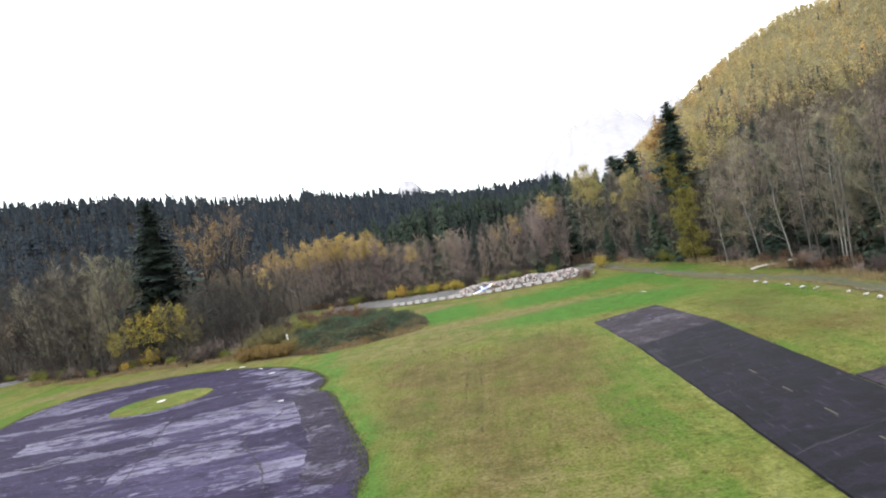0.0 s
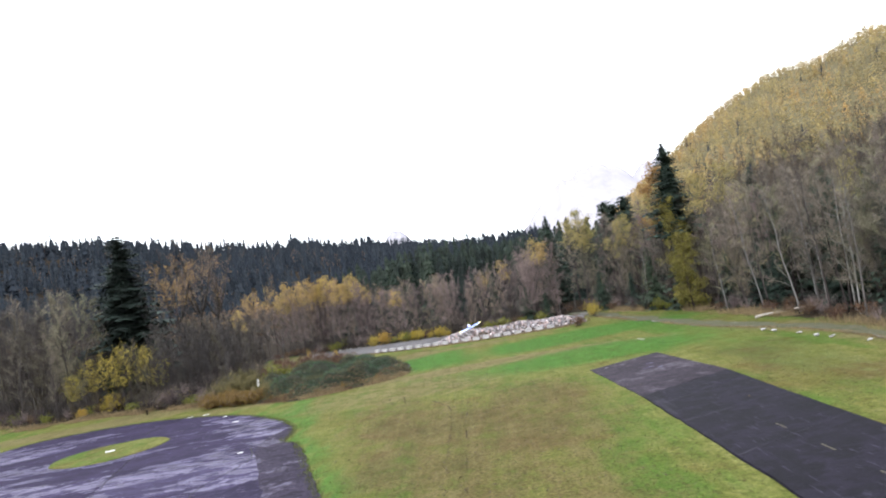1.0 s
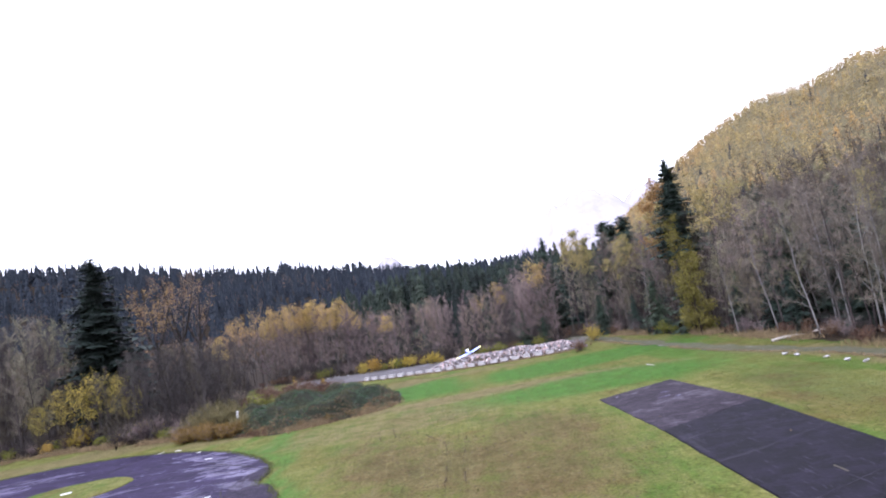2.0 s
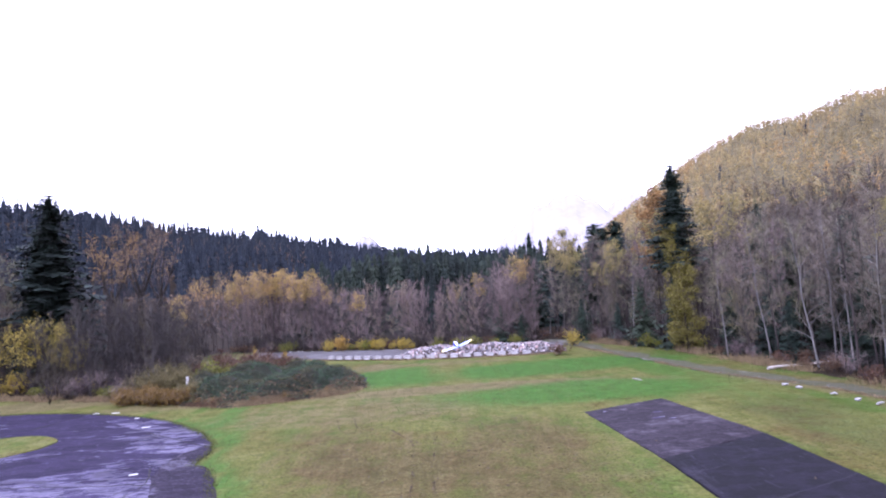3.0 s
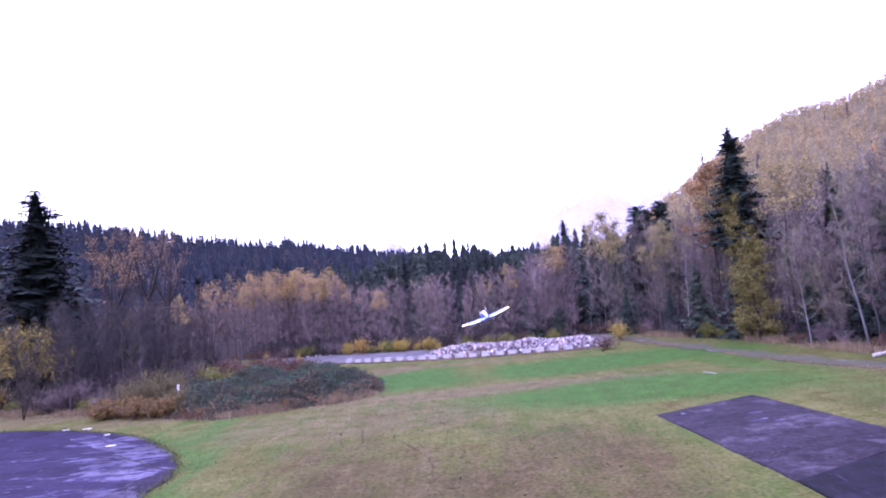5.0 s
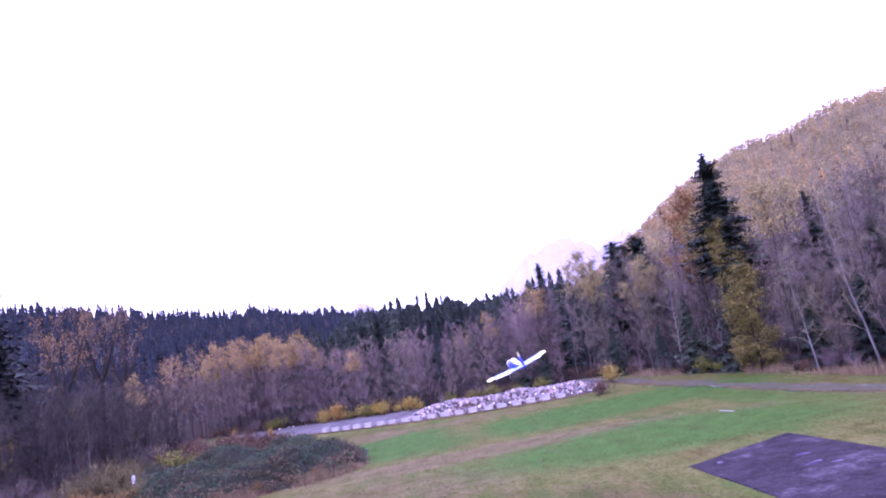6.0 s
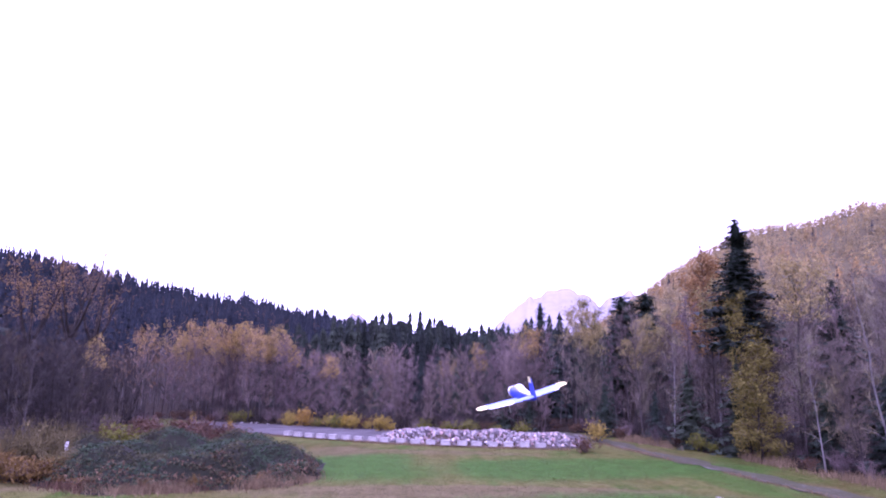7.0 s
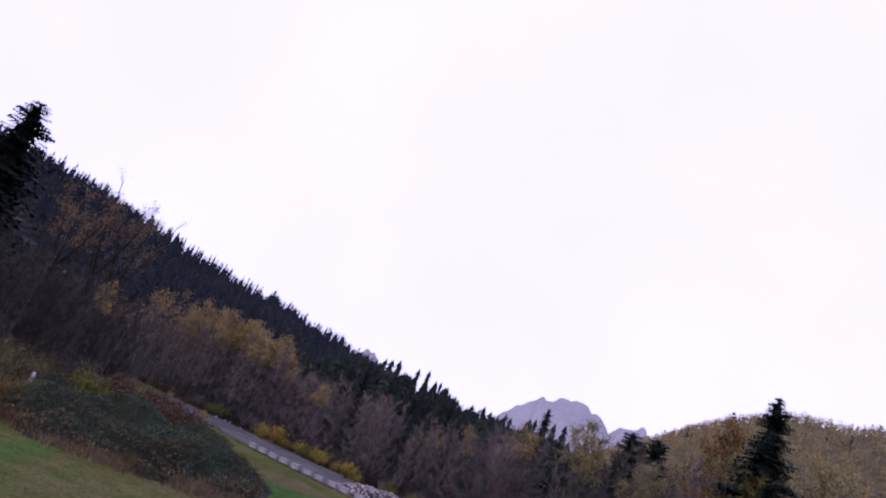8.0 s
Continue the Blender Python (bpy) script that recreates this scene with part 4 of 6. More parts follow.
def woods(name, label, kinds, places, scales, seed, mats, tone=None, wide=1.0, sink=0.1):
    """Many plants of few kinds, joined into one sheet of woodland."""
    r = np.random.default_rng(seed)
    V, F, S, T, n = [], [], [], [], 0
    z = terrain(places[:, 0], places[:, 1])
    for k, ((x, y), sc) in enumerate(zip(places, scales)):
        v, f, s = kinds[r.integers(len(kinds))]
        a = r.uniform(0, 6.283)
        m = np.array([[np.cos(a), -np.sin(a), 0], [np.sin(a), np.cos(a), 0], [0, 0, 1]]) * sc
        m[:2] *= wide * r.uniform(0.85, 1.2)
        V.append(v @ m.T + (x, y, z[k] - sink))
        F.append(f + n)
        S.append(s)
        T.append(np.full(len(v), r.random() if tone is None else tone[k]))
        n += len(v)
    me = tri_mesh(name, np.concatenate(V), np.concatenate(F), mats, np.concatenate(S))
    at = me.attributes.new("tone", "FLOAT", "POINT")
    at.data.foreach_set("value", np.concatenate(T).astype(np.float32))
    return tagged(new(name, me), label, "woods", kind="stuff")


def joined(made, wood_slot=0, crown_slots=(1, 2)):
    """Trunk and crown as one set of arrays, for woods()."""
    (v, f, _), (cv, cf, cs) = made[0].arrays(), made[1].arrays()
    return np.concatenate([v, cv]), np.concatenate([f, cf + len(v)]), np.concatenate([np.full(len(f), wood_slot), np.asarray(crown_slots)[cs]])


# kinds of trees, each built once
ALDERS = [kind_of("bare_alder_tree", broadleaf(100 + k, 18, 2.9, 30, 1080, lean=0.07, first=0.16, width=0.034), M_BARK, [M_TWIG]) for k in range(6)]
E_ALDERS = [kind_of("bare_alder_tree", broadleaf(100 + k, 18, 2.9, 30, 1080, lean=0.07, first=0.16, width=0.034), M_BARK, [M_TWIG_E]) for k in range(6)]
E_BRUSHY = [kind_of("bare_brushy_tree", broadleaf(120 + k, 11, 2.7, 22, 1250, lean=0.10, first=0.08, stems=2, width=0.03), M_BARK, [M_TWIG_E]) for k in range(3)]
BRUSHY = [kind_of("bare_brushy_tree", broadleaf(120 + k, 11, 2.7, 22, 1250, lean=0.10, first=0.08, stems=2, width=0.03), M_BARK, [M_TWIG]) for k in range(4)]
COTTON = [kind_of("yellow_topped_tree", broadleaf(140 + k, 15, 2.5, 28, 1000, 800, 0.14, lean=0.05, first=0.14, leaf_from=0.74, width=0.034), M_BARK, [M_TWIG, M_AMBER]) for k in range(4)]
M_AMBER_DIM = plant("orange_brown_leaves", (0.0, (0.60, 0.36, 0.13)), (0.5, (0.72, 0.46, 0.17)), (1.0, (0.56, 0.33, 0.17)), through_light=0.25, vary=0.4)
BIGCOTTON = [kind_of("orange_topped_tree", forked(150 + k, 28, 4.9, 5 - k, 1700 - 1150 * k), M_DARKBARK, [M_TWIG, M_AMBER_DIM]) for k in range(2)]
ORANGES = [kind_of("orange_leaved_tree", broadleaf(156 + k, 22, 3.6, 34, 1000, 4200, 0.19, lean=0.03, first=0.25, leaf_from=0.5), M_BARK, [M_TWIG_E, M_ORANGE]) for k in range(2)]
YELLOWS = [kind_of("yellow_leaved_tree", broadleaf(160 + k, 12, 2.5, 16, 1300, 1700, 0.13, lean=0.05, first=0.06, leaf_from=0.42, stems=3), M_DARKBARK, [M_TWIG_OLIVE, M_YELLOWOLIVE]) for k in range(3)]
BRUSHY_DIM = [kind_of("shade_dimmed_brushy_tree", broadleaf(124 + k, 12, 2.6, 20, 1250, lean=0.08, first=0.08, stems=2, width=0.034), M_DARKBARK, [M_TWIG_DIM]) for k in range(3)]
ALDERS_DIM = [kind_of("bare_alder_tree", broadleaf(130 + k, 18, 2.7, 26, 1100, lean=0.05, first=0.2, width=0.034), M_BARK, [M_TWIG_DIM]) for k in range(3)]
PALETOPS = [kind_of("pale_yellow_tree", broadleaf(166 + k, 19, 3.0, 32, 1000, 1500, 0.13, lean=0.05, first=0.2, leaf_from=0.72), M_BARK, [M_TWIG_E, M_YELLOWGREEN]) for k in range(3)]
BIRCHES = [kind_of("white_barked_tree", broadleaf(170 + k, 17, 3.2, 15, 520, lean=0.11, first=0.16, thick=0.0064, up=0.4), M_BIRCH, [M_TWIG_E]) for k in range(3)]
IVY = kind_of("yellow_green_column_tree", broadleaf(180, 19, 2.5, 50, 900, 8500, 0.14, lean=0.02, first=0.03, leaf_from=0.0, up=0.3), M_DARKBARK, [M_TWIG, M_OLIVE])
FIRS = [kind_of("dark_fir_tree", conifer(200 + k, 26, (5.4, 6.2, 4.2)[k], 30, 17, 5, low=(0.46, 0.12, 0.1)[k], taper=(0.74, 0.62, 0.75)[k], ragged=0.2), M_DARKBARK, [(M_NEEDLE, M_NEEDLE_DARK, M_NEEDLE)[k]], "foliage") for k in range(3)]
ROUND_FIR = kind_of("dark_fir_tree", conifer(204, 25, 5.0, 26, 16, 5, low=0.35, taper=0.42, ragged=0.25), M_DARKBARK, [M_NEEDLE], "foliage")
YOUNG = [kind_of("young_fir_tree", conifer(210 + k, 9, 2.4, 18, 11, 4, low=0.02), M_DARKBARK, [M_NEEDLE], "foliage") for k in range(2)]
SNAG = kind_of("bare_snag", broadleaf(190, 21, 1.3, 14, 90, lean=0.02, first=0.3, thick=0.009), M_DARKBARK, [M_TWIG])

# ---- east woods, beside the gravel track ----
E_NAMES = ("bare grey-brown alder with a pale trunk at the wood's edge", "tree", "alders of the east woods")
r_e = np.random.default_rng(31)


def edge_rows(line, side, rows, gap, seed):
    """Places in ragged rows behind a wood's edge."""
    r = np.random.default_rng(seed)
    out = []
    way = np.gradient(line, axis=0)
    nor = np.stack([-way[:, 1], way[:, 0]], -1) / np.linalg.norm(way, axis=1)[:, None] * side
    s = np.r_[0, np.cumsum(np.linalg.norm(np.diff(line, axis=0), axis=1))]
    for k, back in enumerate(rows):
        u = np.arange(r.uniform(0, gap), s[-1], gap)
        u = np.clip(u + r.uniform(-0.45, 0.45, len(u)) * gap, 0, s[-1])
        p = np.stack([np.interp(u, s, line[:, c]) for c in (0, 1)], -1)
        d = np.stack([np.interp(u, s, nor[:, c]) for c in (0, 1)], -1)
        out.append(p + d * (back + r.uniform(-1.2, 1.2, len(u)))[:, None])
    return np.concatenate(out)


KEEP_OFF = [(38.6, 113.5, 2.2), (41.0, 119.0, 1.5), (43.6, 92.0, 3.5), (25.5, 168, 3), (-59, 126, 5), (-55, 114, 2.6), (-51, 115, 2.6), (-58.5, 113, 2)]


def free_of(p):
    ok = np.ones(len(p), bool)
    for x, y, d in KEEP_OFF:
        ok &= np.hypot(p[:, 0] - x, p[:, 1] - y) > d
    return p[ok]


E_LINE = EDGE_E[(EDGE_E[:, 1] > 54)]
for x, y in free_of(edge_rows(E_LINE, 1, (2.5, 5.5, 9.0), 3.4, 32)):
    kind = (E_ALDERS + E_ALDERS[:4] + BIRCHES[:1] + E_BRUSHY + PALETOPS[:1] + ALDERS[:1])[r_e.integers(16)]
    sc = r_e.uniform(0.82, 1.10) * (0.96 if y > 128 else 1.10)
    lab = E_NAMES[0] if kind in E_ALDERS + ALDERS else ("slender white-barked bare tree at the wood's edge" if kind in BIRCHES else "low bare many-stemmed tree at the wood's edge" if kind in E_BRUSHY else "tall alder with pale yellow leaves at its crown")
    plant_at(kind, x, y, sc, r_e.uniform(0, 360), lab, "tree", "trees of the east woods")
FIR_LABEL = "tall dark green fir standing above the alders"
plant_at(FIRS[0], 39.9, 118.2, 1.10, 20, FIR_LABEL, "fir tree", "firs", crown_label="dark drooping needle boughs", wide=1.12)
plant_at(SNAG, 42.2, 117.3, 1.0, 50, "thin dark bare snag beside the tall fir", "tree", "")
plant_at(IVY, 38.2, 112.6, 0.66, 75, "column-shaped tree covered in yellow-green leaves to the ground", "tree", "", wide=1.75)
plant_at(IVY, 38.6, 115.6, 0.98, 200, "tall narrow tree with thinner yellow-green leaves", "tree", "", tilt=2, wide=0.9)
for x, y, sc, tn in ((36.8, 153, 0.93, 0), (38.9, 155, 0.9, 70), (41.2, 153.5, 0.95, 160), (58, 128, 0.88, 30), (62, 112, 0.72, 80), (51.5, 97, 0.62, 20), (54.5, 91, 0.66, 45), (50.5, 106, 0.6, 75), (56, 102, 0.72, 15), (51, 84, 0.6, 50), (55, 76, 0.68, 35)):
    plant_at(ROUND_FIR if y > 150 else FIRS[2], x, y, sc, tn, "dark fir in a close group behind the alders", "fir tree", "firs", wide=0.95 if y > 150 else 1.5)
for x, y, sc in ((15.5, 146.5, 0.85), (19.5, 147.5, 0.62), (36.6, 126.5, 1.25), (39.8, 120.0, 1.35), (44.5, 97, 0.9), (45.5, 103, 1.15), (31.0, 145, 0.9), (47.5, 88, 1.2), (49, 79, 1.3), (34.5, 133, 0.8), (43.5, 109.5, 1.0)):
    plant_at(YOUNG[int(x) % 2], x, y, sc, x * 9, "small dark young fir at the foot of the woods", "fir tree", "young firs")
for x, y, sc, tn, tl in ((43.8, 91.0, 0.98, 210, 0), (45.5, 87.5, 0.95, 40, 0), (46.5, 84.0, 1.05, 120, 0), (45.2, 81.0, 0.9, 10, 0), (40.8, 106.0, 0.75, 95, 6), (47.5, 93.5, 1.1, 300, 0)):
    plant_at(BIRCHES[int(tn) % 3], x, y, sc, tn, "leaning white-barked tree with bare crooked limbs", "tree", "white-barked trees", tl)
for x, y, sc in ((42.4, 133.6, 1.16), (45.5, 136.0, 1.12)):
    plant_at(ORANGES[int(x) % 2], x, y, sc, x * 7, "tall tree with thin orange autumn leaves", "tree", "orange trees")
for x, y, sc in ((27.5, 151, 1.05), (31.5, 152, 1.15), (29.5, 149, 1.0), (44, 150, 1.05), (35.5, 141, 0.9), (34, 139, 0.75), (46, 128, 1.15), (50, 120, 1.2)):
    plant_at(PALETOPS[int(x) % 3], x, y, sc, x * 13, "tall alder with pale yellow leaves at its crown", "tree", "yellow-topped trees")

# ---- north woods, behind the gravel lot ----
N_LINE = EDGE_N
for x, y in free_of(edge_rows(N_LINE, 1, (2.5, 5.5, 9.5), 3.0, 33)):
    west = smooth(-14, -27, x)
    top = 13.0 + 3.0 * west + 5.0 * smooth(8, 24, x)
    if r_e.random() < 0.5 * west + 0.06:
        kind, lab, base = COTTON[r_e.integers(4)], "slender tree with yellow-orange leaves in its bare top", 15
    elif r_e.random() < 0.35:
        kind, lab, base = BRUSHY[r_e.integers(4)], "bare purple-brown many-stemmed tree in the thicket", 12
    else:
        kind, lab, base = ALDERS[r_e.integers(6)], "bare purple-brown alder with fine twigs", 18
    plant_at(kind, x, y, top / base * r_e.uniform(0.84, 1.08), r_e.uniform(0, 360), lab, "tree", "trees of the north woods")
plant_at(FIRS[2], 25.5, 168.0, 0.9, 30, "pointed dark fir above the bare trees", "fir tree", "firs", wide=1.25)

# ---- west woods, beyond the asphalt pad ----
W_LINE = EDGE_W[(EDGE_W[:, 1] > 100)]
for x, y in free_of(np.concatenate([edge_rows(W_LINE, -1, (4.0, 8.0, 12.0), 3.6, 34), edge_rows(EDGE_NW, 1, (2.5, 6.5, 10.5), 4.0, 35)])):
    pick = r_e.integers(7)
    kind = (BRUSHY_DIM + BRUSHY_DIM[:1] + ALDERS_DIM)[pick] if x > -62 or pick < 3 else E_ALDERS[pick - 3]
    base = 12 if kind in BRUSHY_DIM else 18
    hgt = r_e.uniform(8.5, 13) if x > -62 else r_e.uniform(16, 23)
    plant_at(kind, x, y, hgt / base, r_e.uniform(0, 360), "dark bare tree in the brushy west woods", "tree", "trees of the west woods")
plant_at(FIRS[1], -59, 126, 1.18, 110, "big broad dark fir over the west woods", "fir tree", "firs", crown_label="dark drooping needle boughs", wide=1.2)
plant_at(FIRS[2], -63.5, 130, 1.0, 10, "dark fir beside the big one", "fir tree", "firs")
plant_at(BIGCOTTON[0], -60.5, 150, 0.98, 20, "old forked tree with a thin orange-leaved top", "tree", "orange trees")
plant_at(BIGCOTTON[1], -60.0, 160, 1.12, 90, "tall dark-limbed tree with few brown leaves", "tree", "orange trees")
plant_at(BIGCOTTON[1], -57.0, 164, 1.04, 215, "tall dark-limbed tree with few brown leaves", "tree", "orange trees")
for x, y, sc in ((-59.0, 113.2, 0.76), (-55.4, 114.0, 0.82), (-53.2, 114.6, 0.85), (-50.6, 115.2, 0.80), (-48.8, 114.2, 0.62), (-62.5, 111.8, 0.6)):
    plant_at(YELLOWS[int(-x) % 3], x, y, sc, x * 11, "small yellow-leaved tree at the edge of the west woods", "tree", "yellow trees")
plant_at(COTTON[1], -41.0, 130, 0.80, 40, "slim yellow-leaved tree among bare ones", "tree", "yellow trees")
plant_at(COTTON[2], -12.5, 152, 0.72, 40, "slim yellow-leaved tree behind the gravel lot", "tree", "yellow trees")

# ---- deeper woods and wooded hills ----
DEEP_E = [joined(broadleaf(300 + k, 19, 3.0, 14, 250, lean=0.06, first=0.15, width=0.06, sides=4, segs=2)) for k in range(4)]
DEEP_C = [joined(broadleaf(310 + k, 18, 2.9, 14, 260, 190, 0.17, lean=0.05, first=0.15, width=0.06, leaf_from=0.74, sides=4, segs=2)) for k in range(3)]
MID_FIR = [joined(conifer(320 + k, 22, (3.1, 2.6, 3.6, 2.9, 3.3, 2.4)[k], 20, 7, points=8, taper=(0.72, 0.6, 0.85)[k % 3])) for k in range(6)]
FAR_FIR = [joined(conifer(330 + k, 16, 3.6, 6, 6, points=4, taper=0.8)) for k in range(5)]
FAR_LEAF = [joined(far_tree(340 + k, 14)) for k in range(5)]
UNDER = [joined(shrub(350 + k, 3.4, 2.4, 7, 100, width=0.055)) for k in range(4)]
J_MATS = [M_BARK_J, M_TWIG_J, M_LEAF_J]
r_w = np.random.default_rng(41)

outside = lambda d: (lambda x, y: ~clear_of_woods(x, y) & (np.minimum(np.minimum(line_distance(x, y, EDGE_E), line_distance(x, y, EDGE_N)), line_distance(x, y, EDGE_W)) > d))
p = scatter([(36, 150), (44, 100), (48, 50), (85, 45), (100, 150), (70, 215), (38, 190), (28, 165)], 5.4, 51, outside(11.5))
woods("woods_east", "deep bare alder woods", DEEP_E, p, r_w.uniform(0.92, 1.22, len(p)), 52, [M_BARK_J, M_TWIG_EJ, M_LEAF_J])
p = scatter([(-44, 172), (28, 158), (34, 178), (-46, 190)], 4.2, 53, outside(11))
woods("woods_north", "thicket of bare purple-brown alders", DEEP_E + DEEP_C[:1], p, (12.5 + 3.5 * smooth(-12, -30, p[:, 0]) + 5.5 * smooth(8, 24, p[:, 0])) / 19 * r_w.uniform(0.85, 1.1, len(p)), 54, J_MATS)
p = scatter([(-54, 168), (-22, 160), (-22, 181), (-60, 189)], 4.6, 55)
woods("yellow_grove", "grove of slender trees with yellow-orange tops", DEEP_C, p, r_w.uniform(0.82, 0.98, len(p)), 56, J_MATS, tone=r_w.uniform(0.42, 0.92, len(p)))
p = np.concatenate([edge_rows(E_LINE, 1, (4, 7, 10, 14, 18), 2.6, 45), edge_rows(EDGE_N, 1, (3, 6, 9, 12, 15), 2.4, 46),
                    edge_rows(W_LINE, -1, (3, 6, 10, 14), 2.8, 47), edge_rows(EDGE_NW, 1, (2, 5, 8, 12), 2.8, 48)])
# The dim twigs darken the foot of the woods as shade would.
woods("undergrowth", "bare undergrowth, its twigs darkened for the shade between the trunks", UNDER, p, r_w.uniform(0.6, 1.4, len(p)), 49, [M_BARK_J, M_TWIG_DIM_J, M_LEAF_J])
p = scatter([(-150, 105), (-122, 100), (-118, 130), (-96, 135), (-66, 122), (-46, 134), (-50, 170), (-120, 190), (-160, 150)], 5.2, 57, outside(13))
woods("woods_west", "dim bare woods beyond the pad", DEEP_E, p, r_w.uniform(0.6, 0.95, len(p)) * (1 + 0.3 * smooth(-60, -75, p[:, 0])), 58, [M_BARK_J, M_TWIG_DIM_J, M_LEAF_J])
p = scatter([(-40, 214), (0, 192), (42, 186), (75, 225), (60, 255), (-30, 255)], 3.1, 59)
woods("fir_belt", "belt of dark firs behind the bare woods", MID_FIR, p, r_w.uniform(0.74, 1.06, len(p)) * (0.82 + 0.32 * value_noise(p[:, 0], p[:, 1], 11, 76)), 60, [M_BARK_J, M_NEEDLE_BELT_J, M_NEEDLE_BELT_J])


def polar_patch(az0, az1, d0, d1, n, seed):
    r = np.random.default_rng(seed)
    az, d = np.radians(r.uniform(az0, az1, n)), np.sqrt(r.uniform(d0 ** 2, d1 ** 2, n))
    return np.stack([d * np.sin(az), 40 + d * np.cos(az)], -1)


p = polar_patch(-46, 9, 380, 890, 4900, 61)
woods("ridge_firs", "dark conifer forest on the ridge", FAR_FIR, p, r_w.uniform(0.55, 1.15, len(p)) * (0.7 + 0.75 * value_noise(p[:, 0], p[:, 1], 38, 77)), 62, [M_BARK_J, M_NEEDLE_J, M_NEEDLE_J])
p = np.concatenate([polar_patch(-40, -8, 450, 860, 300, 63), polar_patch(-46, -6, 165, 400, 1150, 69), polar_patch(8, 46, 190, 470, 1250, 70)])
woods("ridge_autumn_trees", "bare and rusty trees on the valley side", FAR_LEAF, p, r_w.uniform(0.8, 1.15, len(p)), 64, [M_BARK_J, M_TWIG_DIM_J, M_RUST_J], tone=np.where(p[:, 0] > 0, r_w.uniform(0.0, 0.75, len(p)) ** 1.3, r_w.uniform(0.6, 1.0, len(p))))
HILL_CROWN = [joined(canopy(360 + k, 13, 18, 0.95)) for k in range(5)]
p = polar_patch(10, 47, 440, 740, 5600, 65)
woods("hill_woods", "yellow and brown autumn trees on the hillside, paled for haze", HILL_CROWN, p, r_w.uniform(0.6, 1.1, len(p)), 66, [M_HILLBARK_J, M_HILLTWIG_J, M_HILL_J], tone=np.clip(value_noise(p[:, 0], p[:, 1], 40, 78) * 1.3 - 0.15 + r_w.normal(size=len(p)) * 0.2, 0, 1), sink=3.0)
p = polar_patch(12, 47, 430, 640, 34, 67)
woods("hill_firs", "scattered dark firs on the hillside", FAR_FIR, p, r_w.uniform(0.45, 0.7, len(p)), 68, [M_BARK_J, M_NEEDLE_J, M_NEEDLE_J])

# ---- bushes and undergrowth ----
BARE_SHRUB = [kind_of("bare_shrub", shrub(400 + k, 3.6, 2.2, 22, 700), M_BARK, [M_TWIG], "crown") for k in range(3)]
YELLOW_BUSH = [kind_of("yellow_bush", shrub(410 + k, 2.6, 1.7, 22, 260, 900, 0.13), M_BARK, [M_TWIG, M_YELLOW], "foliage") for k in range(3)]
GREEN_BUSH = [kind_of("olive_bush", shrub(420 + k, 2.4, 1.7, 22, 260, 1100, 0.11), M_BARK, [M_TWIG, M_LIME], "foliage") for k in range(2)]
RUST_BUSH = [kind_of("rusty_bush", shrub(430 + k, 2.0, 1.7, 22, 300, 700, 0.12), M_BARK, [M_TWIG, M_RUST], "foliage") for k in range(3)]
GOLD_BUSH = [kind_of("golden_bush", shrub(440 + k, 1.6, 1.5, 26, 420, 1900, 0.075), M_BARK, [M_TWIG, M_GOLD], "foliage") for k in range(3)]
r_b = np.random.default_rng(71)


def bush(kinds, x, y, size, label, group, wide=1.0):
    return plant_at(kinds[r_b.integers(len(kinds))], x, y, size, r_b.uniform(0, 360), label, "bush", group, wide=wide, trunk_name="woody_base")


for x, y in curve_points([(-19.5, 153.0), (-13, 151.0), (-6, 147.6), (-1.5, 146.0)], 1.7):
    bush(YELLOW_BUSH if r_b.random() < 0.72 else GREEN_BUSH, x + r_b.normal() * 0.7, y + r_b.normal() * 0.7, r_b.uniform(0.4, 1.3), "bright yellow bush along the gravel lot", "yellow bushes")
for x, y, s in ((3.0, 144.8, 0.7), (6.5, 144, 0.8), (9.5, 143.6, 0.95), (13.5, 143, 0.7), (17.5, 142.4, 0.9)):
    bush(GREEN_BUSH, x, y, s, "yellow-green bush behind the rock pile", "olive bushes", 1.2)
bush(YELLOW_BUSH, 26.6, 134.5, 1.12, "round bright yellow bush past the end of the rock pile", "yellow bushes")
bush(RUST_BUSH, 21.3, 120.6, 0.95, "dark reddish-brown bush at the end of the rock pile", "rusty bushes", 1.25)
for x, y, size in ((-57.2, 114.0, 1.25), (-58.6, 113.2, 0.8), (-61.0, 111.4, 0.7), (-50.2, 110.6, 0.6), (-45.6, 110.6, 0.95), (-43.6, 111.2, 0.7)):
    bush(YELLOW_BUSH, x, y, size, "bright yellow bush at the foot of the west woods", "yellow bushes")
bush(YELLOW_BUSH, -30.8, 141.0, 1.05, "slim orange-yellow bush at the end of the gravel lot", "yellow bushes", 0.4)
bush(YELLOW_BUSH, -25.2, 140.2, 0.75, "yellow bush beside the block row", "yellow bushes", 0.6)
for x, y in curve_points([(-35.0, 97.4), (-32, 96.0), (-29.0, 94.9), (-26.4, 94.2)], 0.8):
    for back in (0, 1.6):
        bush(GOLD_BUSH, x + r_b.normal() * 0.3, y + back + r_b.normal() * 0.3, r_b.uniform(0.95, 1.25), "low golden-orange shrub at the field's edge", "golden bushes")
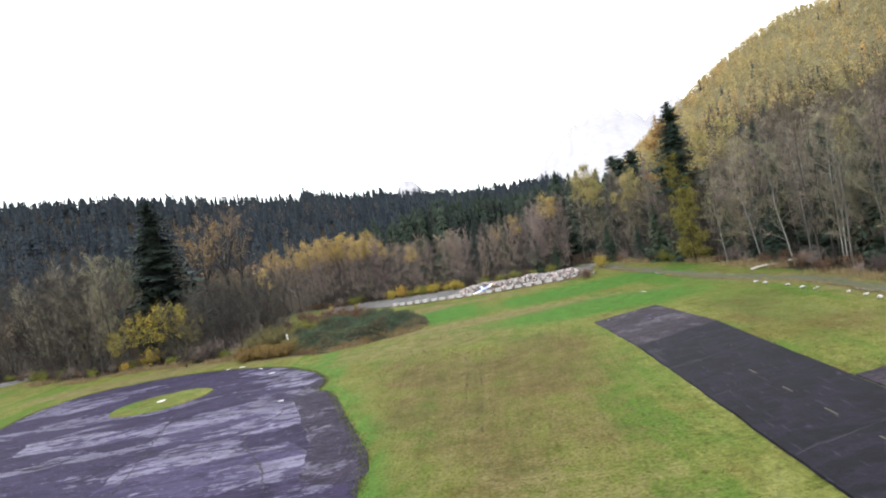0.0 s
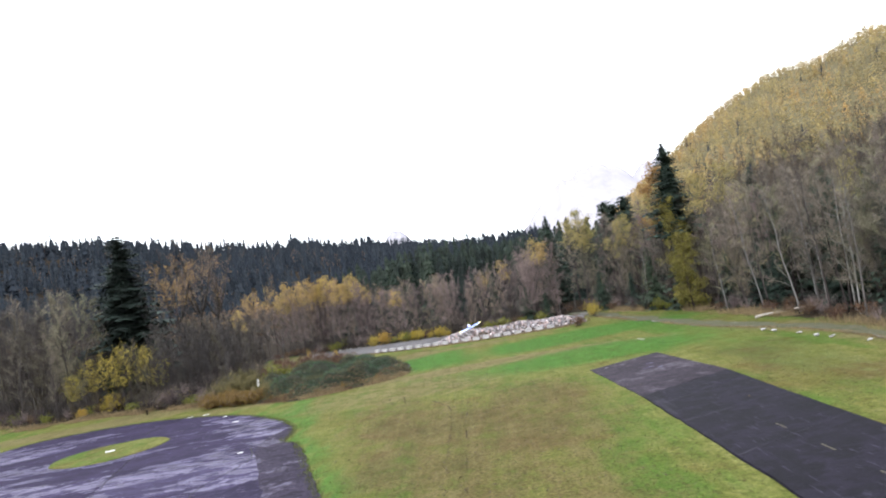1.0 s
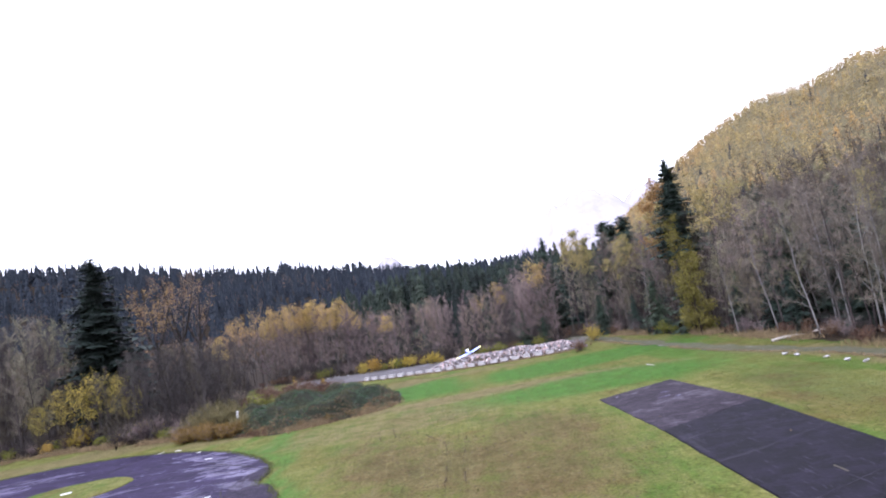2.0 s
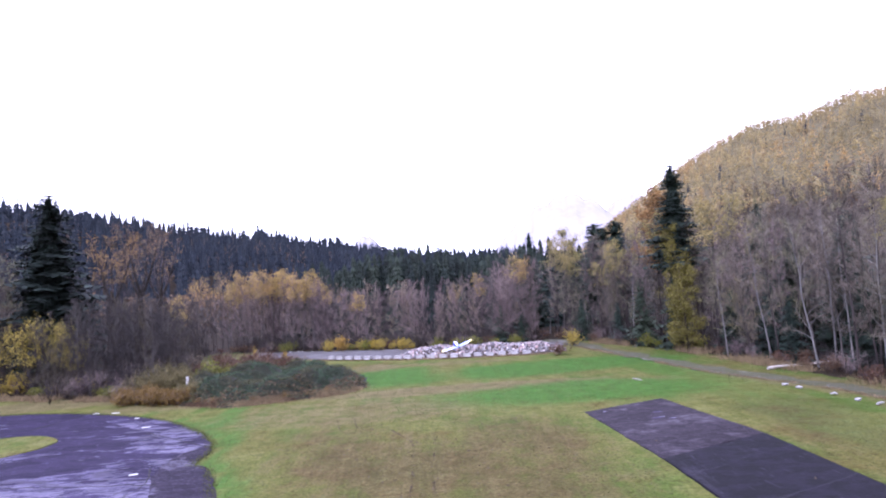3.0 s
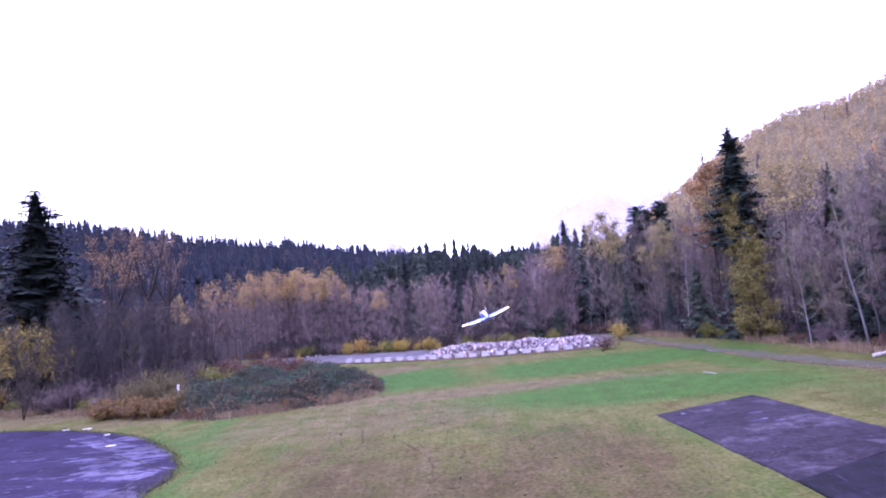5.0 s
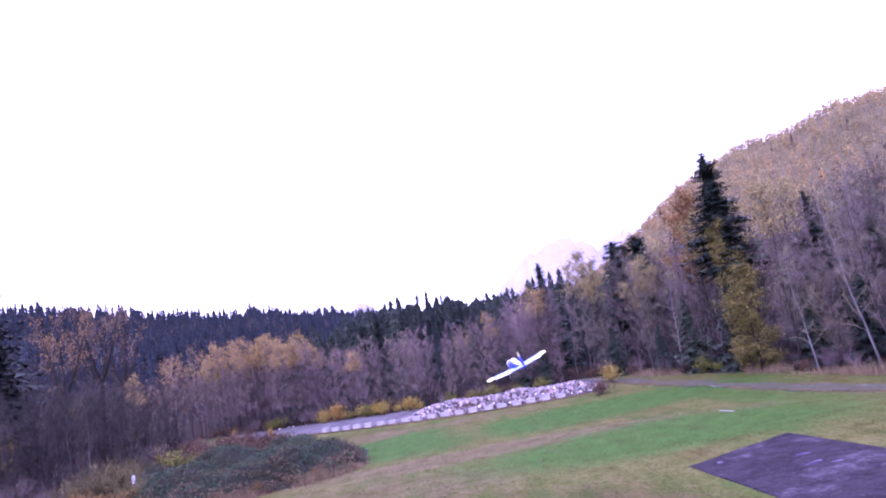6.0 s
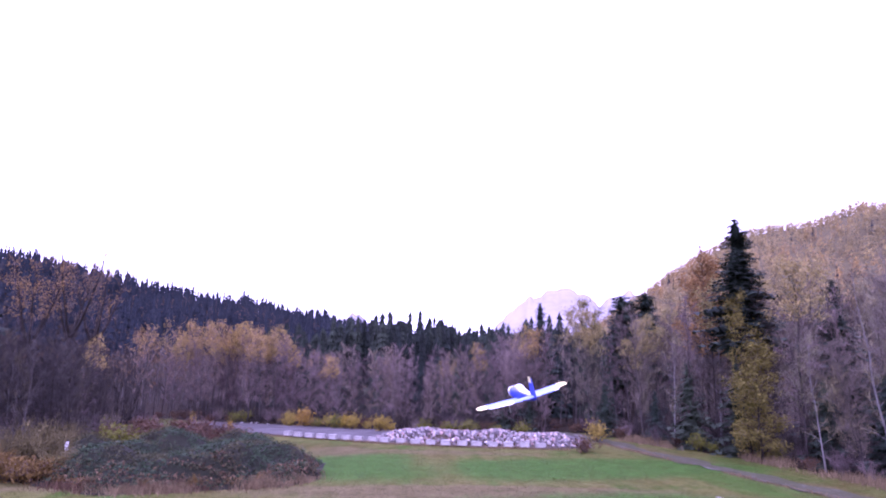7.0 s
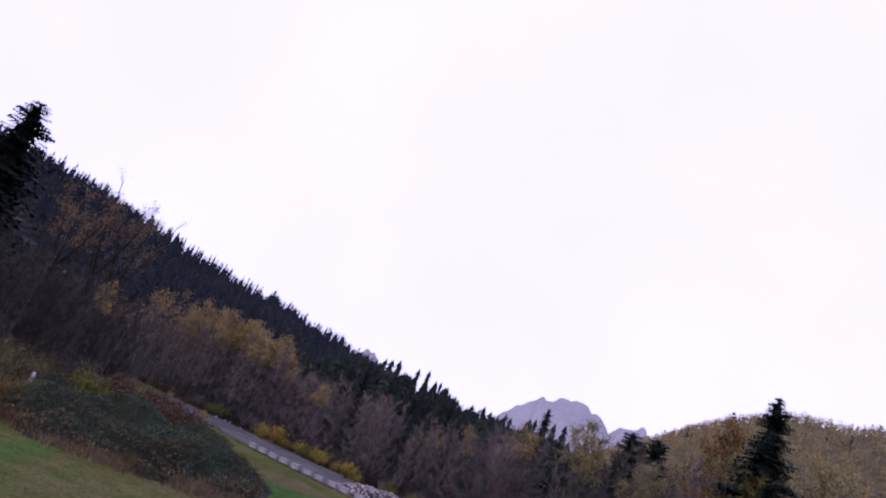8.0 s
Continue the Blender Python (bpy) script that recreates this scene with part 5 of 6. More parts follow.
for x, y, s in ((-30.5, 126.5, 1.25), (-27.5, 127.5, 1.2), (-25.2, 122.8, 1.15), (-22.0, 125.0, 1.2), (-19.2, 122.5, 1.1), (-28.5, 121.0, 1.1), (-33.5, 130.5, 1.3), (-30.2, 132.5, 1.3), (-26.5, 132.0, 1.2), (-35.5, 135.5, 1.3), (-34.5, 119, 1.0), (-31.5, 122, 1.1), (-28, 124, 0.9), (-36, 127, 1.1), (-26, 118, 0.8), (-22.5, 120, 0.8), (-33, 113, 0.9), (-19, 117.5, 0.7), (-37, 111, 1.2), (-24.5, 126, 0.9)):
    bush(RUST_BUSH, x, y, s, "reddish autumn shrub behind the brambles", "rusty bushes", 1.2)
for x, y, s in ((-29.0, 111.8, 1.35), (-27.6, 113.0, 1.0), (-37.5, 102.0, 0.8), (-26.4, 98.0, 0.7)):
    bush(GREEN_BUSH, x, y, s, "yellowish-green shrub among the brambles", "olive bushes", 1.2)
for x, y, s in ((-42, 107, 1.15), (-39.5, 109.5, 1.2), (-44.5, 109, 1.0), (-38.5, 105, 0.9), (-41, 115, 1.3), (-38, 130, 1.0), (-40, 121, 1.2), (-36.5, 114.5, 1.2), (-46, 106.5, 0.9), (-32.5, 132, 0.9), (-30, 137, 0.8), (-23.5, 129.5, 0.8), (-28.6, 135.8, 0.85), (-37, 139, 1.0), (-36.5, 123.5, 1.0)):
    bush(BARE_SHRUB, x, y, s, "bare grey-purple shrub at the wood's edge", "bare shrubs")
for line, side, seed, n in ((E_LINE, 1, 72, 5.0), (EDGE_N, 1, 73, 4.5), (W_LINE, -1, 74, 4.0)):
    for x, y in edge_rows(line, side, (0.6, 2.6), n, seed):
        kinds, lab, grp = [(BARE_SHRUB, "bare grey-purple shrub at the wood's edge", "bare shrubs"), (RUST_BUSH, "rusty low shrub at the wood's edge", "rusty bushes"),
                           (GREEN_BUSH, "olive-green shrub at the wood's edge", "olive bushes")][r_b.choice(3, p=(0.5, 0.3, 0.2))]
        bush(kinds, x, y, r_b.uniform(0.5, 0.95), lab, grp)


def thicket():
    """A low dome of brambles with a dead-grass fringe along its front."""
    outline = curve_points([(-28.5, 97.0), (-25.6, 93.6), (-20, 91.6), (-14.0, 92.8), (-9.2, 95.4), (-7.2, 100.5), (-8.4, 108), (-13, 115), (-20, 118), (-27, 116.5), (-30.5, 108), (-28.5, 97.0)], 0.6)[:-1]
    gx, gy = np.meshgrid(np.arange(-33, -6, 0.6), np.arange(89, 121, 0.6))
    d = line_distance(gx, gy, np.concatenate([outline, outline[:1]]))
    into = np.where(inside(gx, gy, outline), d, -d) + (value_noise(gx, gy, 3.0, 88) - 0.55) * 3.2
    top = 1.7 * smooth(-0.6, 4.0, into) * (0.3 + 1.25 * value_noise(gx, gy, 3.4, 81)) + 1.7 * (value_noise(gx, gy, 1.9, 82) - 0.45) * smooth(0, 2, into)
    z = np.where(into > -0.6, top, -0.15)
    v = np.stack([gx, gy, z], -1).reshape(-1, 3)
    ny, nx = gx.shape
    i, j = np.meshgrid(np.arange(ny - 1), np.arange(nx - 1), indexing="ij")
    a = (i * nx + j).ravel()
    f = np.concatenate([np.stack([a, a + 1, a + nx + 1], -1), np.stack([a, a + nx + 1, a + nx], -1)])
    f = f[(v[f][:, :, 2] > 0.02).any(1)]
    root = tagged(new("bramble_thicket"), "low spreading thicket of dark green brambles in the field", "brambles")
    # Closed dark sheet below the leaves, so gaps between them read as shade.
    part("stem_mass", tri_mesh("stem_mass", v, f, M_SHADE, smooth=True), root, "near-black shell standing for the shade among the stems")
    r = np.random.default_rng(83)
    ok = np.flatnonzero((into > 0.1).ravel())

    def at(n, lift):
        k = ok[r.integers(0, len(ok), n)]
        q = v[k] + np.c_[r.uniform(-0.35, 0.35, (n, 2)), np.zeros(n)]
        q[:, 2] = v[k][:, 2] + r.uniform(*lift, n)
        return q

    green = Build()
    c = at(58000, (-0.12, 0.34))
    c = c[value_noise(c[:, 0], c[:, 1], 1.3, 84) + 0.25 * value_noise(c[:, 0], c[:, 1], 4.0, 89) > 0.22]
    faded = value_noise(c[:, 0], c[:, 1], 2.2, 90) + 0.2 * r.random(len(c)) > 0.66
    green.leaves(c[~faded], 0.095, r, 0, 0.5)
    green.leaves(c[faded], 0.095, r, 1, 0.5)
    part("foliage", green.mesh("bramble_leaves", [M_BRAMBLE, M_BRAMBLE_DRY]), root, "dark green bramble leaves")
    rust = Build()
    c = at(30000, (0.0, 0.42))
    edge_in = line_distance(c[:, 0], c[:, 1], outline[:42])
    keep = edge_in < 0.9 + 2.4 * value_noise(c[:, 0], c[:, 1], 2.0, 85) ** 1.3
    rust.leaves(c[keep & (r.random(len(c)) < 0.45)], 0.11, r, 0, 0.2)
    rust.leaves(c[keep & (r.random(len(c)) < 0.35)] + (0, 0, 0.05), 0.10, r, 1, 0.2)
    part("rusty_foliage", rust.mesh("rusty_leaves", [M_RUST, M_STRAW]), root, "patches of rust-brown leaves")
    cane = Build()
    p0 = at(350, (-0.1, 0.1))
    cane.slivers(p0, p0 + r.normal(size=(350, 3)) * (0.35, 0.35, 0.1) + (0, 0, 0.45), np.full(350, 0.02), r)
    tagged(part("cane_tangle", cane.mesh("canes", [M_RUST]), root, "thin reddish canes"), kind="stuff")


thicket()
for x, y, s in ((-27.0, 95.0, 0.6), (-24.6, 93.9, 0.5), (-22.8, 93.0, 0.55), (-18.2, 92.5, 0.45), (-15.0, 93.5, 0.55), (-12.4, 94.4, 0.5), (-10.6, 95.4, 0.55)):
    bush(GOLD_BUSH, x, y, s, "low tan and golden weeds before the brambles", "golden bushes", 1.2)
for x, y, s in ((-29.5, 111.0, 0.95), (-27.0, 114.5, 0.8), (-23.5, 115.5, 0.75), (-8.6, 98.5, 0.5), (-8.2, 102.2, 0.6), (-10.2, 96.2, 0.5), (-9.2, 106.5, 0.6), (-12.2, 112.6, 0.6), (-26.2, 94.8, 0.5), (-21.5, 92.8, 0.45), (-16.2, 92.9, 0.45)):
    bush(RUST_BUSH, x, y, s, "small reddish-brown shrub growing among the brambles", "rusty bushes", 1.2)
M_TAN = plant("olive_tan_leaves", (0.0, (0.24, 0.205, 0.085)), (1.0, (0.31, 0.265, 0.115)), vary=0.45)
TAN_SHRUB = [kind_of("tan_shrub", shrub(450 + k, 3.0, 2.2, 30, 1300, 420, 0.08, 0.026), M_BARK, [M_TAN, M_TAN], "foliage") for k in range(2)]
for x, y, s in ((-36.8, 110.5, 1.1), (-34.6, 111.2, 1.3), (-33.0, 110.0, 1.05), (-33.8, 102.4, 1.1), (-31.9, 103.4, 1.25), (-32.9, 105.0, 1.35), (-30.9, 105.6, 1.2), (-35.2, 104.2, 1.05), (-26.0, 96.6, 0.85), (-24.4, 95.6, 0.6), (-27.2, 98.6, 0.9)):
    bush(TAN_SHRUB, x, y, s, "tan half-bare shrub beside the brambles", "tan shrubs", 1.1)


def tall_grass(name, label, line, width, count, height, mat, seed, gap=0.55):
    """A ragged fringe of dead grass blades."""
    r = np.random.default_rng(seed)
    pts = curve_points(line, 0.5)
    k = r.integers(0, len(pts), count)
    base = np.c_[pts[k] + r.normal(size=(count, 2)) * width * 0.5, np.zeros(count)]
    gate = value_noise(base[:, 0], base[:, 1], 4.5, seed + 7) + 0.3 * r.random(count) > gap
    base, count = base[gate], int(gate.sum())
    base[:, 2] = terrain(base[:, 0], base[:, 1]) - 0.02
    hh = height * r.uniform(0.4, 1.15, count) * (0.6 + 0.8 * value_noise(base[:, 0], base[:, 1], 1.6, seed))
    b = Build()
    b.slivers(base, base + np.c_[r.normal(size=(count, 2)) * 0.3 * hh[:, None], hh], np.full(count, 0.05), r)
    return tagged(new(name, b.mesh(name, [mat])), label, "tall grass", kind="stuff")


tall_grass("dead_grass_fringe", "fringe of pinkish dead grass before the brambles", [(-26.6, 93.9), (-24.0, 92.6), (-20, 91.5), (-14.2, 92.8), (-9.4, 95.4), (-7.8, 98.0)], 1.4, 12000, 0.6, M_STRAW, 91, 0.6)
tall_grass("dead_grass_fringe", "clumps of rusty dead weeds before the brambles", [(-26.0, 94.2), (-20, 92.2), (-14.0, 93.6), (-9.4, 96.2)], 1.6, 8000, 0.65, M_RUST, 97, 0.5)
tall_grass("dead_grass_fringe", "tan dead grass along the edge of the east woods", [(31.5, 137), (36.6, 121), (39.2, 110), (40.6, 98), (41.4, 86), (42.4, 74), (45, 50)], 1.6, 14000, 1.0, M_STRAW, 92)
tall_grass("dead_grass_fringe", "tan weeds along the edge of the west woods", [(-33, 100), (-44, 103.6), (-56, 108.6), (-68, 109.4), (-84, 119)], 1.6, 9000, 0.8, M_STRAW, 93)
tall_grass("dead_grass_fringe", "short tan grass along the field side of the gravel track", ROAD[18:130] - (1.25, 0), 0.6, 9000, 0.16, M_STRAW, 95, 0.45)
tall_grass("dead_grass_fringe", "weeds along the foot of the concrete blocks", [(-24, 140), (-17.5, 135.3), (-7.4, 129.4), (2.0, 125.6), (10, 124.0), (19.5, 123)], 0.5, 5000, 0.35, M_STRAW, 94)

# grass tufts over the open field
r_g = np.random.default_rng(95)
n_g = 60000
gxy = np.c_[r_g.uniform(-62, 42, n_g), 20 + 105 * r_g.random(n_g) ** 1.2]
gxy = gxy[~inside(gxy[:, 0], gxy[:, 1], PAD) & clear_of_woods(gxy[:, 0], gxy[:, 1]) & ~((gxy[:, 0] > 13.6) & (gxy[:, 0] < 24) & (gxy[:, 1] < 80)) & (line_distance(gxy[:, 0], gxy[:, 1], ROAD) > 1.6)]
b_g = Build()
g0 = np.c_[gxy, terrain(gxy[:, 0], gxy[:, 1]) - 0.01]
for _ in range(2):
    b_g.slivers(g0, g0 + np.c_[r_g.normal(size=(len(g0), 2)) * 0.05, r_g.uniform(0.04, 0.12, len(g0))], np.full(len(g0), 0.035), r_g)
M_TUFT = plant("grass_blades", (0.0, (0.17, 0.19, 0.06)), (1.0, (0.17, 0.19, 0.06)), vary=0.5)
tagged(new("grass_tufts", b_g.mesh("grass_tufts", [M_TUFT])), "short uneven grass tufts over the field", "grass", kind="stuff")
n_l = 600
l0 = np.c_[r_g.normal(1.5, 6.5, n_l), r_g.uniform(35, 95, n_l), np.full(n_l, 0.03)]
l0[:, 2] += terrain(l0[:, 0], l0[:, 1])
b_l = Build()
b_l.leaves(l0, 0.09, r_g, 0, 0.85)
tagged(new("fallen_leaves", b_l.mesh("fallen_leaves", [M_SOIL])), "dark dead leaves and clods scattered on the grass", "leaf litter", kind="stuff")
b_t = Build()
for line in ([(-7.6, 81), (-6.9, 77.2), (-6.2, 73.8), (-4.7, 71.8), (-3.6, 71.0)], [(-5.9, 80), (-5.5, 77.5), (-4.8, 73.9), (-3.7, 70.6)], [(-3.2, 75.5), (-1.3, 71), (-0.3, 67.5), (-0.15, 63), (-0.2, 58), (-0.3, 44)],
             [(1.4, 70), (1.2, 66), (1.1, 59), (1.0, 44)]):
    tp = curve_points(line, 0.07)
    tp = tp[value_noise(tp[:, 0] * 3, tp[:, 1], 1.4, 96) + 0.4 * r_g.random(len(tp)) > 0.8]
    tp = tp + r_g.normal(size=tp.shape) * 0.05
    t0 = np.c_[tp, terrain(tp[:, 0], tp[:, 1]) + 0.02]
    b_t.slivers(t0, t0 + np.c_[r_g.normal(size=(len(tp), 2)) * 0.09, r_g.uniform(0.0, 0.06, len(tp))], np.full(len(tp), 0.05), r_g)
tagged(new("tyre_track_marks", b_t.mesh("tyre_track_marks", [M_SOIL])), "dark flattened wheel tracks curving through the grass", "wheel tracks", kind="stuff")
edge = PAD[(PAD[:, 1] > 25)]
n_e = 9000
ke = r_g.integers(0, len(edge), n_e)
e0 = np.c_[edge[ke] + r_g.normal(size=(n_e, 2)) * 0.22, np.zeros(n_e)]
b_e = Build()
b_e.slivers(e0, e0 + np.c_[r_g.normal(size=(n_e, 2)) * 0.08, r_g.uniform(0.08, 0.22, n_e)], np.full(n_e, 0.05), r_g)
tagged(new("grass_verge", b_e.mesh("grass_verge", [M_TUFT])), "ragged grass growing over the pad's rim", "grass", kind="stuff")

# ---- block row and rock pile ----
# Dark ribbon added in place of the shadows between the blocks.
tagged(new("block_bed", ribbon("block_bed", ROW[95:], 1.5, M_SOIL, 0.135, 0.2, 99, 0.1)), "dark strip standing for the shade under and between the blocks", "soil strip", kind="structure")
BLOCKS = [bm_mesh("concrete_block", rough_box(1.2, 0.6, 0.60, 0.05, 500 + k, 0.035), M_BLOCK) for k in range(4)]
s_row = np.r_[0, np.cumsum(np.linalg.norm(np.diff(ROW, axis=0), axis=1))]
r_k = np.random.default_rng(97)
for k, s in enumerate(np.arange(21.5, s_row[-1] - 0.5, 1.95)):
    x, y = (np.interp(s, s_row, ROW[:, c]) for c in (0, 1))
    x2, y2 = (np.interp(s + 0.5, s_row, ROW[:, c]) for c in (0, 1))
    ob = new("concrete_block", BLOCKS[k % 4])
    ob.matrix_basis = pose(x + r_k.normal() * 0.06, y + r_k.normal() * 0.1, 0.10, 0, 0, math.degrees(math.atan2(y2 - y, x2 - x)) + r_k.normal() * 4)
    tagged(ob, "pale cast concrete block standing in a curved row", "concrete block", "block row")


def rock_mesh(name, seed, mat, squash=0.75):
    r = np.random.default_rng(seed)
    bm = bmesh.new()
    for q in r.normal(size=(13, 3)):
        q = q / np.linalg.norm(q) * r.uniform(0.75, 1.1)
        bm.verts.new((q[0] * r.uniform(0.9, 1.2), q[1], q[2] * squash))
    res = bmesh.ops.convex_hull(bm, input=list(bm.verts))
    bmesh.ops.delete(bm, geom=[g for g in res["geom_interior"] if isinstance(g, bmesh.types.BMVert)], context="VERTS")
    return bm_mesh(name, bm, mat)


M_ROCK = plant("broken_hazed_rock", (0.0, (0.13, 0.11, 0.12)), (0.3, (0.30, 0.27, 0.29)), (0.6, (0.56, 0.53, 0.54)), (0.84, (0.60, 0.40, 0.37)), (1.0, (0.84, 0.82, 0.82)), rough=0.85, vary=0.4, tone_scale=0.78)
M_ROCK_J = plant("broken_rock_small", (0.0, (0.13, 0.11, 0.12)), (0.3, (0.30, 0.27, 0.29)), (0.6, (0.56, 0.53, 0.54)), (0.84, (0.60, 0.40, 0.37)), (1.0, (0.84, 0.82, 0.82)), joined=True, rough=0.85, vary=0.4, tone_scale=0.78)
ROCKS = [rock_mesh("rock", 520 + k, M_ROCK) for k in range(10)]


def pile_height(x, y):
    """The rock pile: a long heap behind the blocks, highest in its middle."""
    row_y = np.interp(x, ROW[:, 0], ROW[:, 1])
    back = y - row_y
    long = smooth(-5.0, 0.8, x) * smooth(24.5, 19.0, x)
    return 1.35 * long * smooth(0.2, 3.0, back) * smooth(9.5, 5.0, back) * (0.72 + 0.56 * value_noise(x, y, 3.0, 98))


rock_pile = tagged(new("rock_pile"), "long heap of broken pale grey and pinkish rocks", "rock pile")
gx, gy = np.meshgrid(np.arange(-4, 25, 0.7), np.arange(123, 140, 0.7))
hv = np.stack([gx, gy, pile_height(gx, gy) - 0.12], -1)
ny, nx = gx.shape
i, j = np.meshgrid(np.arange(ny - 1), np.arange(nx - 1), indexing="ij")
a = (i * nx + j).ravel()
hf = np.concatenate([np.stack([a, a + 1, a + nx + 1], -1), np.stack([a, a + nx + 1, a + nx], -1)])
hv = hv.reshape(-1, 3)
part("rubble_core", tri_mesh("rubble_core", hv, hf[(hv[hf][:, :, 2] > -0.1).any(1)], M_SOIL), rock_pile, "dark fine rubble under the rocks")
spots = np.c_[r_k.uniform(-4.6, 24, 9000), r_k.uniform(123.6, 135, 9000)]
hh = pile_height(spots[:, 0], spots[:, 1])
front = spots[:, 1] - np.interp(spots[:, 0], ROW[:, 0], ROW[:, 1])
spots, hh, front = spots[hh > 0.12], hh[hh > 0.12], front[hh > 0.12]
near = np.flatnonzero(front < 5.5)[:300]
for k in near:
    sc = r_k.uniform(0.13, 0.38)
    part("rock", ROCKS[r_k.integers(10)], rock_pile, "", Matrix.LocRotScale((*spots[k], hh[k] + sc * 0.15), Euler(r_k.uniform(0, 6.28, 3)), Vector((sc,) * 3) * 1.0))
V, F, T, n = [], [], [], 0
base_rocks = [(np.array([v.co for v in me.vertices]), np.array([p.vertices for p in me.polygons])) for me in ROCKS]
for k in np.setdiff1d(np.arange(len(spots)), near)[:2600]:
    v, f = base_rocks[r_k.integers(10)]
    e = np.array(Euler(r_k.uniform(0, 6.28, 3)).to_matrix()) * r_k.uniform(0.12, 0.34)
    V.append(v @ e.T + (*spots[k], hh[k] + 0.02))
    F.append(f + n)
    T.append(np.full(len(v), r_k.random()))
    n += len(v)
me = tri_mesh("rubble", np.concatenate(V), np.concatenate(F), M_ROCK_J)
me.attributes.new("tone", "FLOAT", "POINT").data.foreach_set("value", np.concatenate(T).astype(np.float32))
tagged(part("rubble", me, rock_pile, "smaller broken rocks"), kind="stuff")

for x, y in ((-27.5, 156.0), (-25.8, 155.6), (-24.9, 155.2), (-22.6, 154.2), (34.6, 81.4), (34.8, 79.4), (35.4, 75.3), (35.6, 72.5), (36.0, 70.5), (36.5, 65.7), (36.7, 63.4), (36.6, 61.2), (36.8, 56.5), (37.0, 52.0)):
    ob = new("white_boulder", ROCKS[int(y) % 10].copy())
    ob.data.materials.clear()
    ob.data.materials.append(M_BLOCK)
    ob.matrix_basis = pose(x, y, 0.16 if x > 0 else 0.26, 0, 0, x * 40) @ Matrix.Diagonal((0.34, 0.25, 0.22, 1))
    tagged(ob, "whitish boulder marking the edge of the gravel track" if x > 0 else "whitish boulder at the back of the gravel lot", "boulder", "white boulders")

# ---- single small things ----
log = Build()
lt = np.linspace(0, 1, 8)
log.tube(np.c_[38.3 + 7.6 * lt, 91.4 + 0.2 * np.sin(lt * 5), 0.24 + 0.35 * lt + 0.05 * np.sin(lt * 9)], 0.17 - 0.06 * lt, 9)
log_root = tagged(new("fallen_log", log.mesh("fallen_log", plain("bleached_wood", (0.20, 0.18, 0.16), (0.42, 0.39, 0.35), 1.5, 0.85, 0.03))), "bleached fallen log lying at the wood's edge", "log")
for f0, dx, dz in ((0.35, -0.3, 0.6), (0.6, 0.4, 0.7), (0.8, -0.2, 0.5)):
    q = np.array([38.3 + 7.6 * f0, 91.4, 0.3 + 0.3 * f0])
    stub = Build()
    stub.tube([q, q + (dx * 0.5, 0.2, dz * 0.6), q + (dx, 0.3, dz)], [0.06, 0.05, 0.03], 5)
    part("branch_stub", stub.mesh("branch_stub", M_BARK), log_root)

board = tagged(new("edge_board", bm_mesh("edge_board", rough_box(0.13, 1.7, 0.05, 0.012, 7, 0.01), M_BLOCK)), "white weathered board lying in the grass", "board")
board.matrix_basis = pose(23.7, 91.3, 0.0, 0, 0, 15)

sign = tagged(new("sign_post"), "plain white board on a short post among the shrubs", "sign")
sign.matrix_basis = pose(-29.2, 103.0, 0, 0, 0, 8)
part("post", bm_mesh("post", rough_box(0.09, 0.09, 2.4, 0.01, 8, 0.003), M_BARK), sign, "grey wooden post")
part("board", bm_mesh("board", rough_box(0.29, 0.05, 0.98, 0.012, 9, 0.003), M_WHITE), sign, "white board", pose(0, -0.075, 1.2))


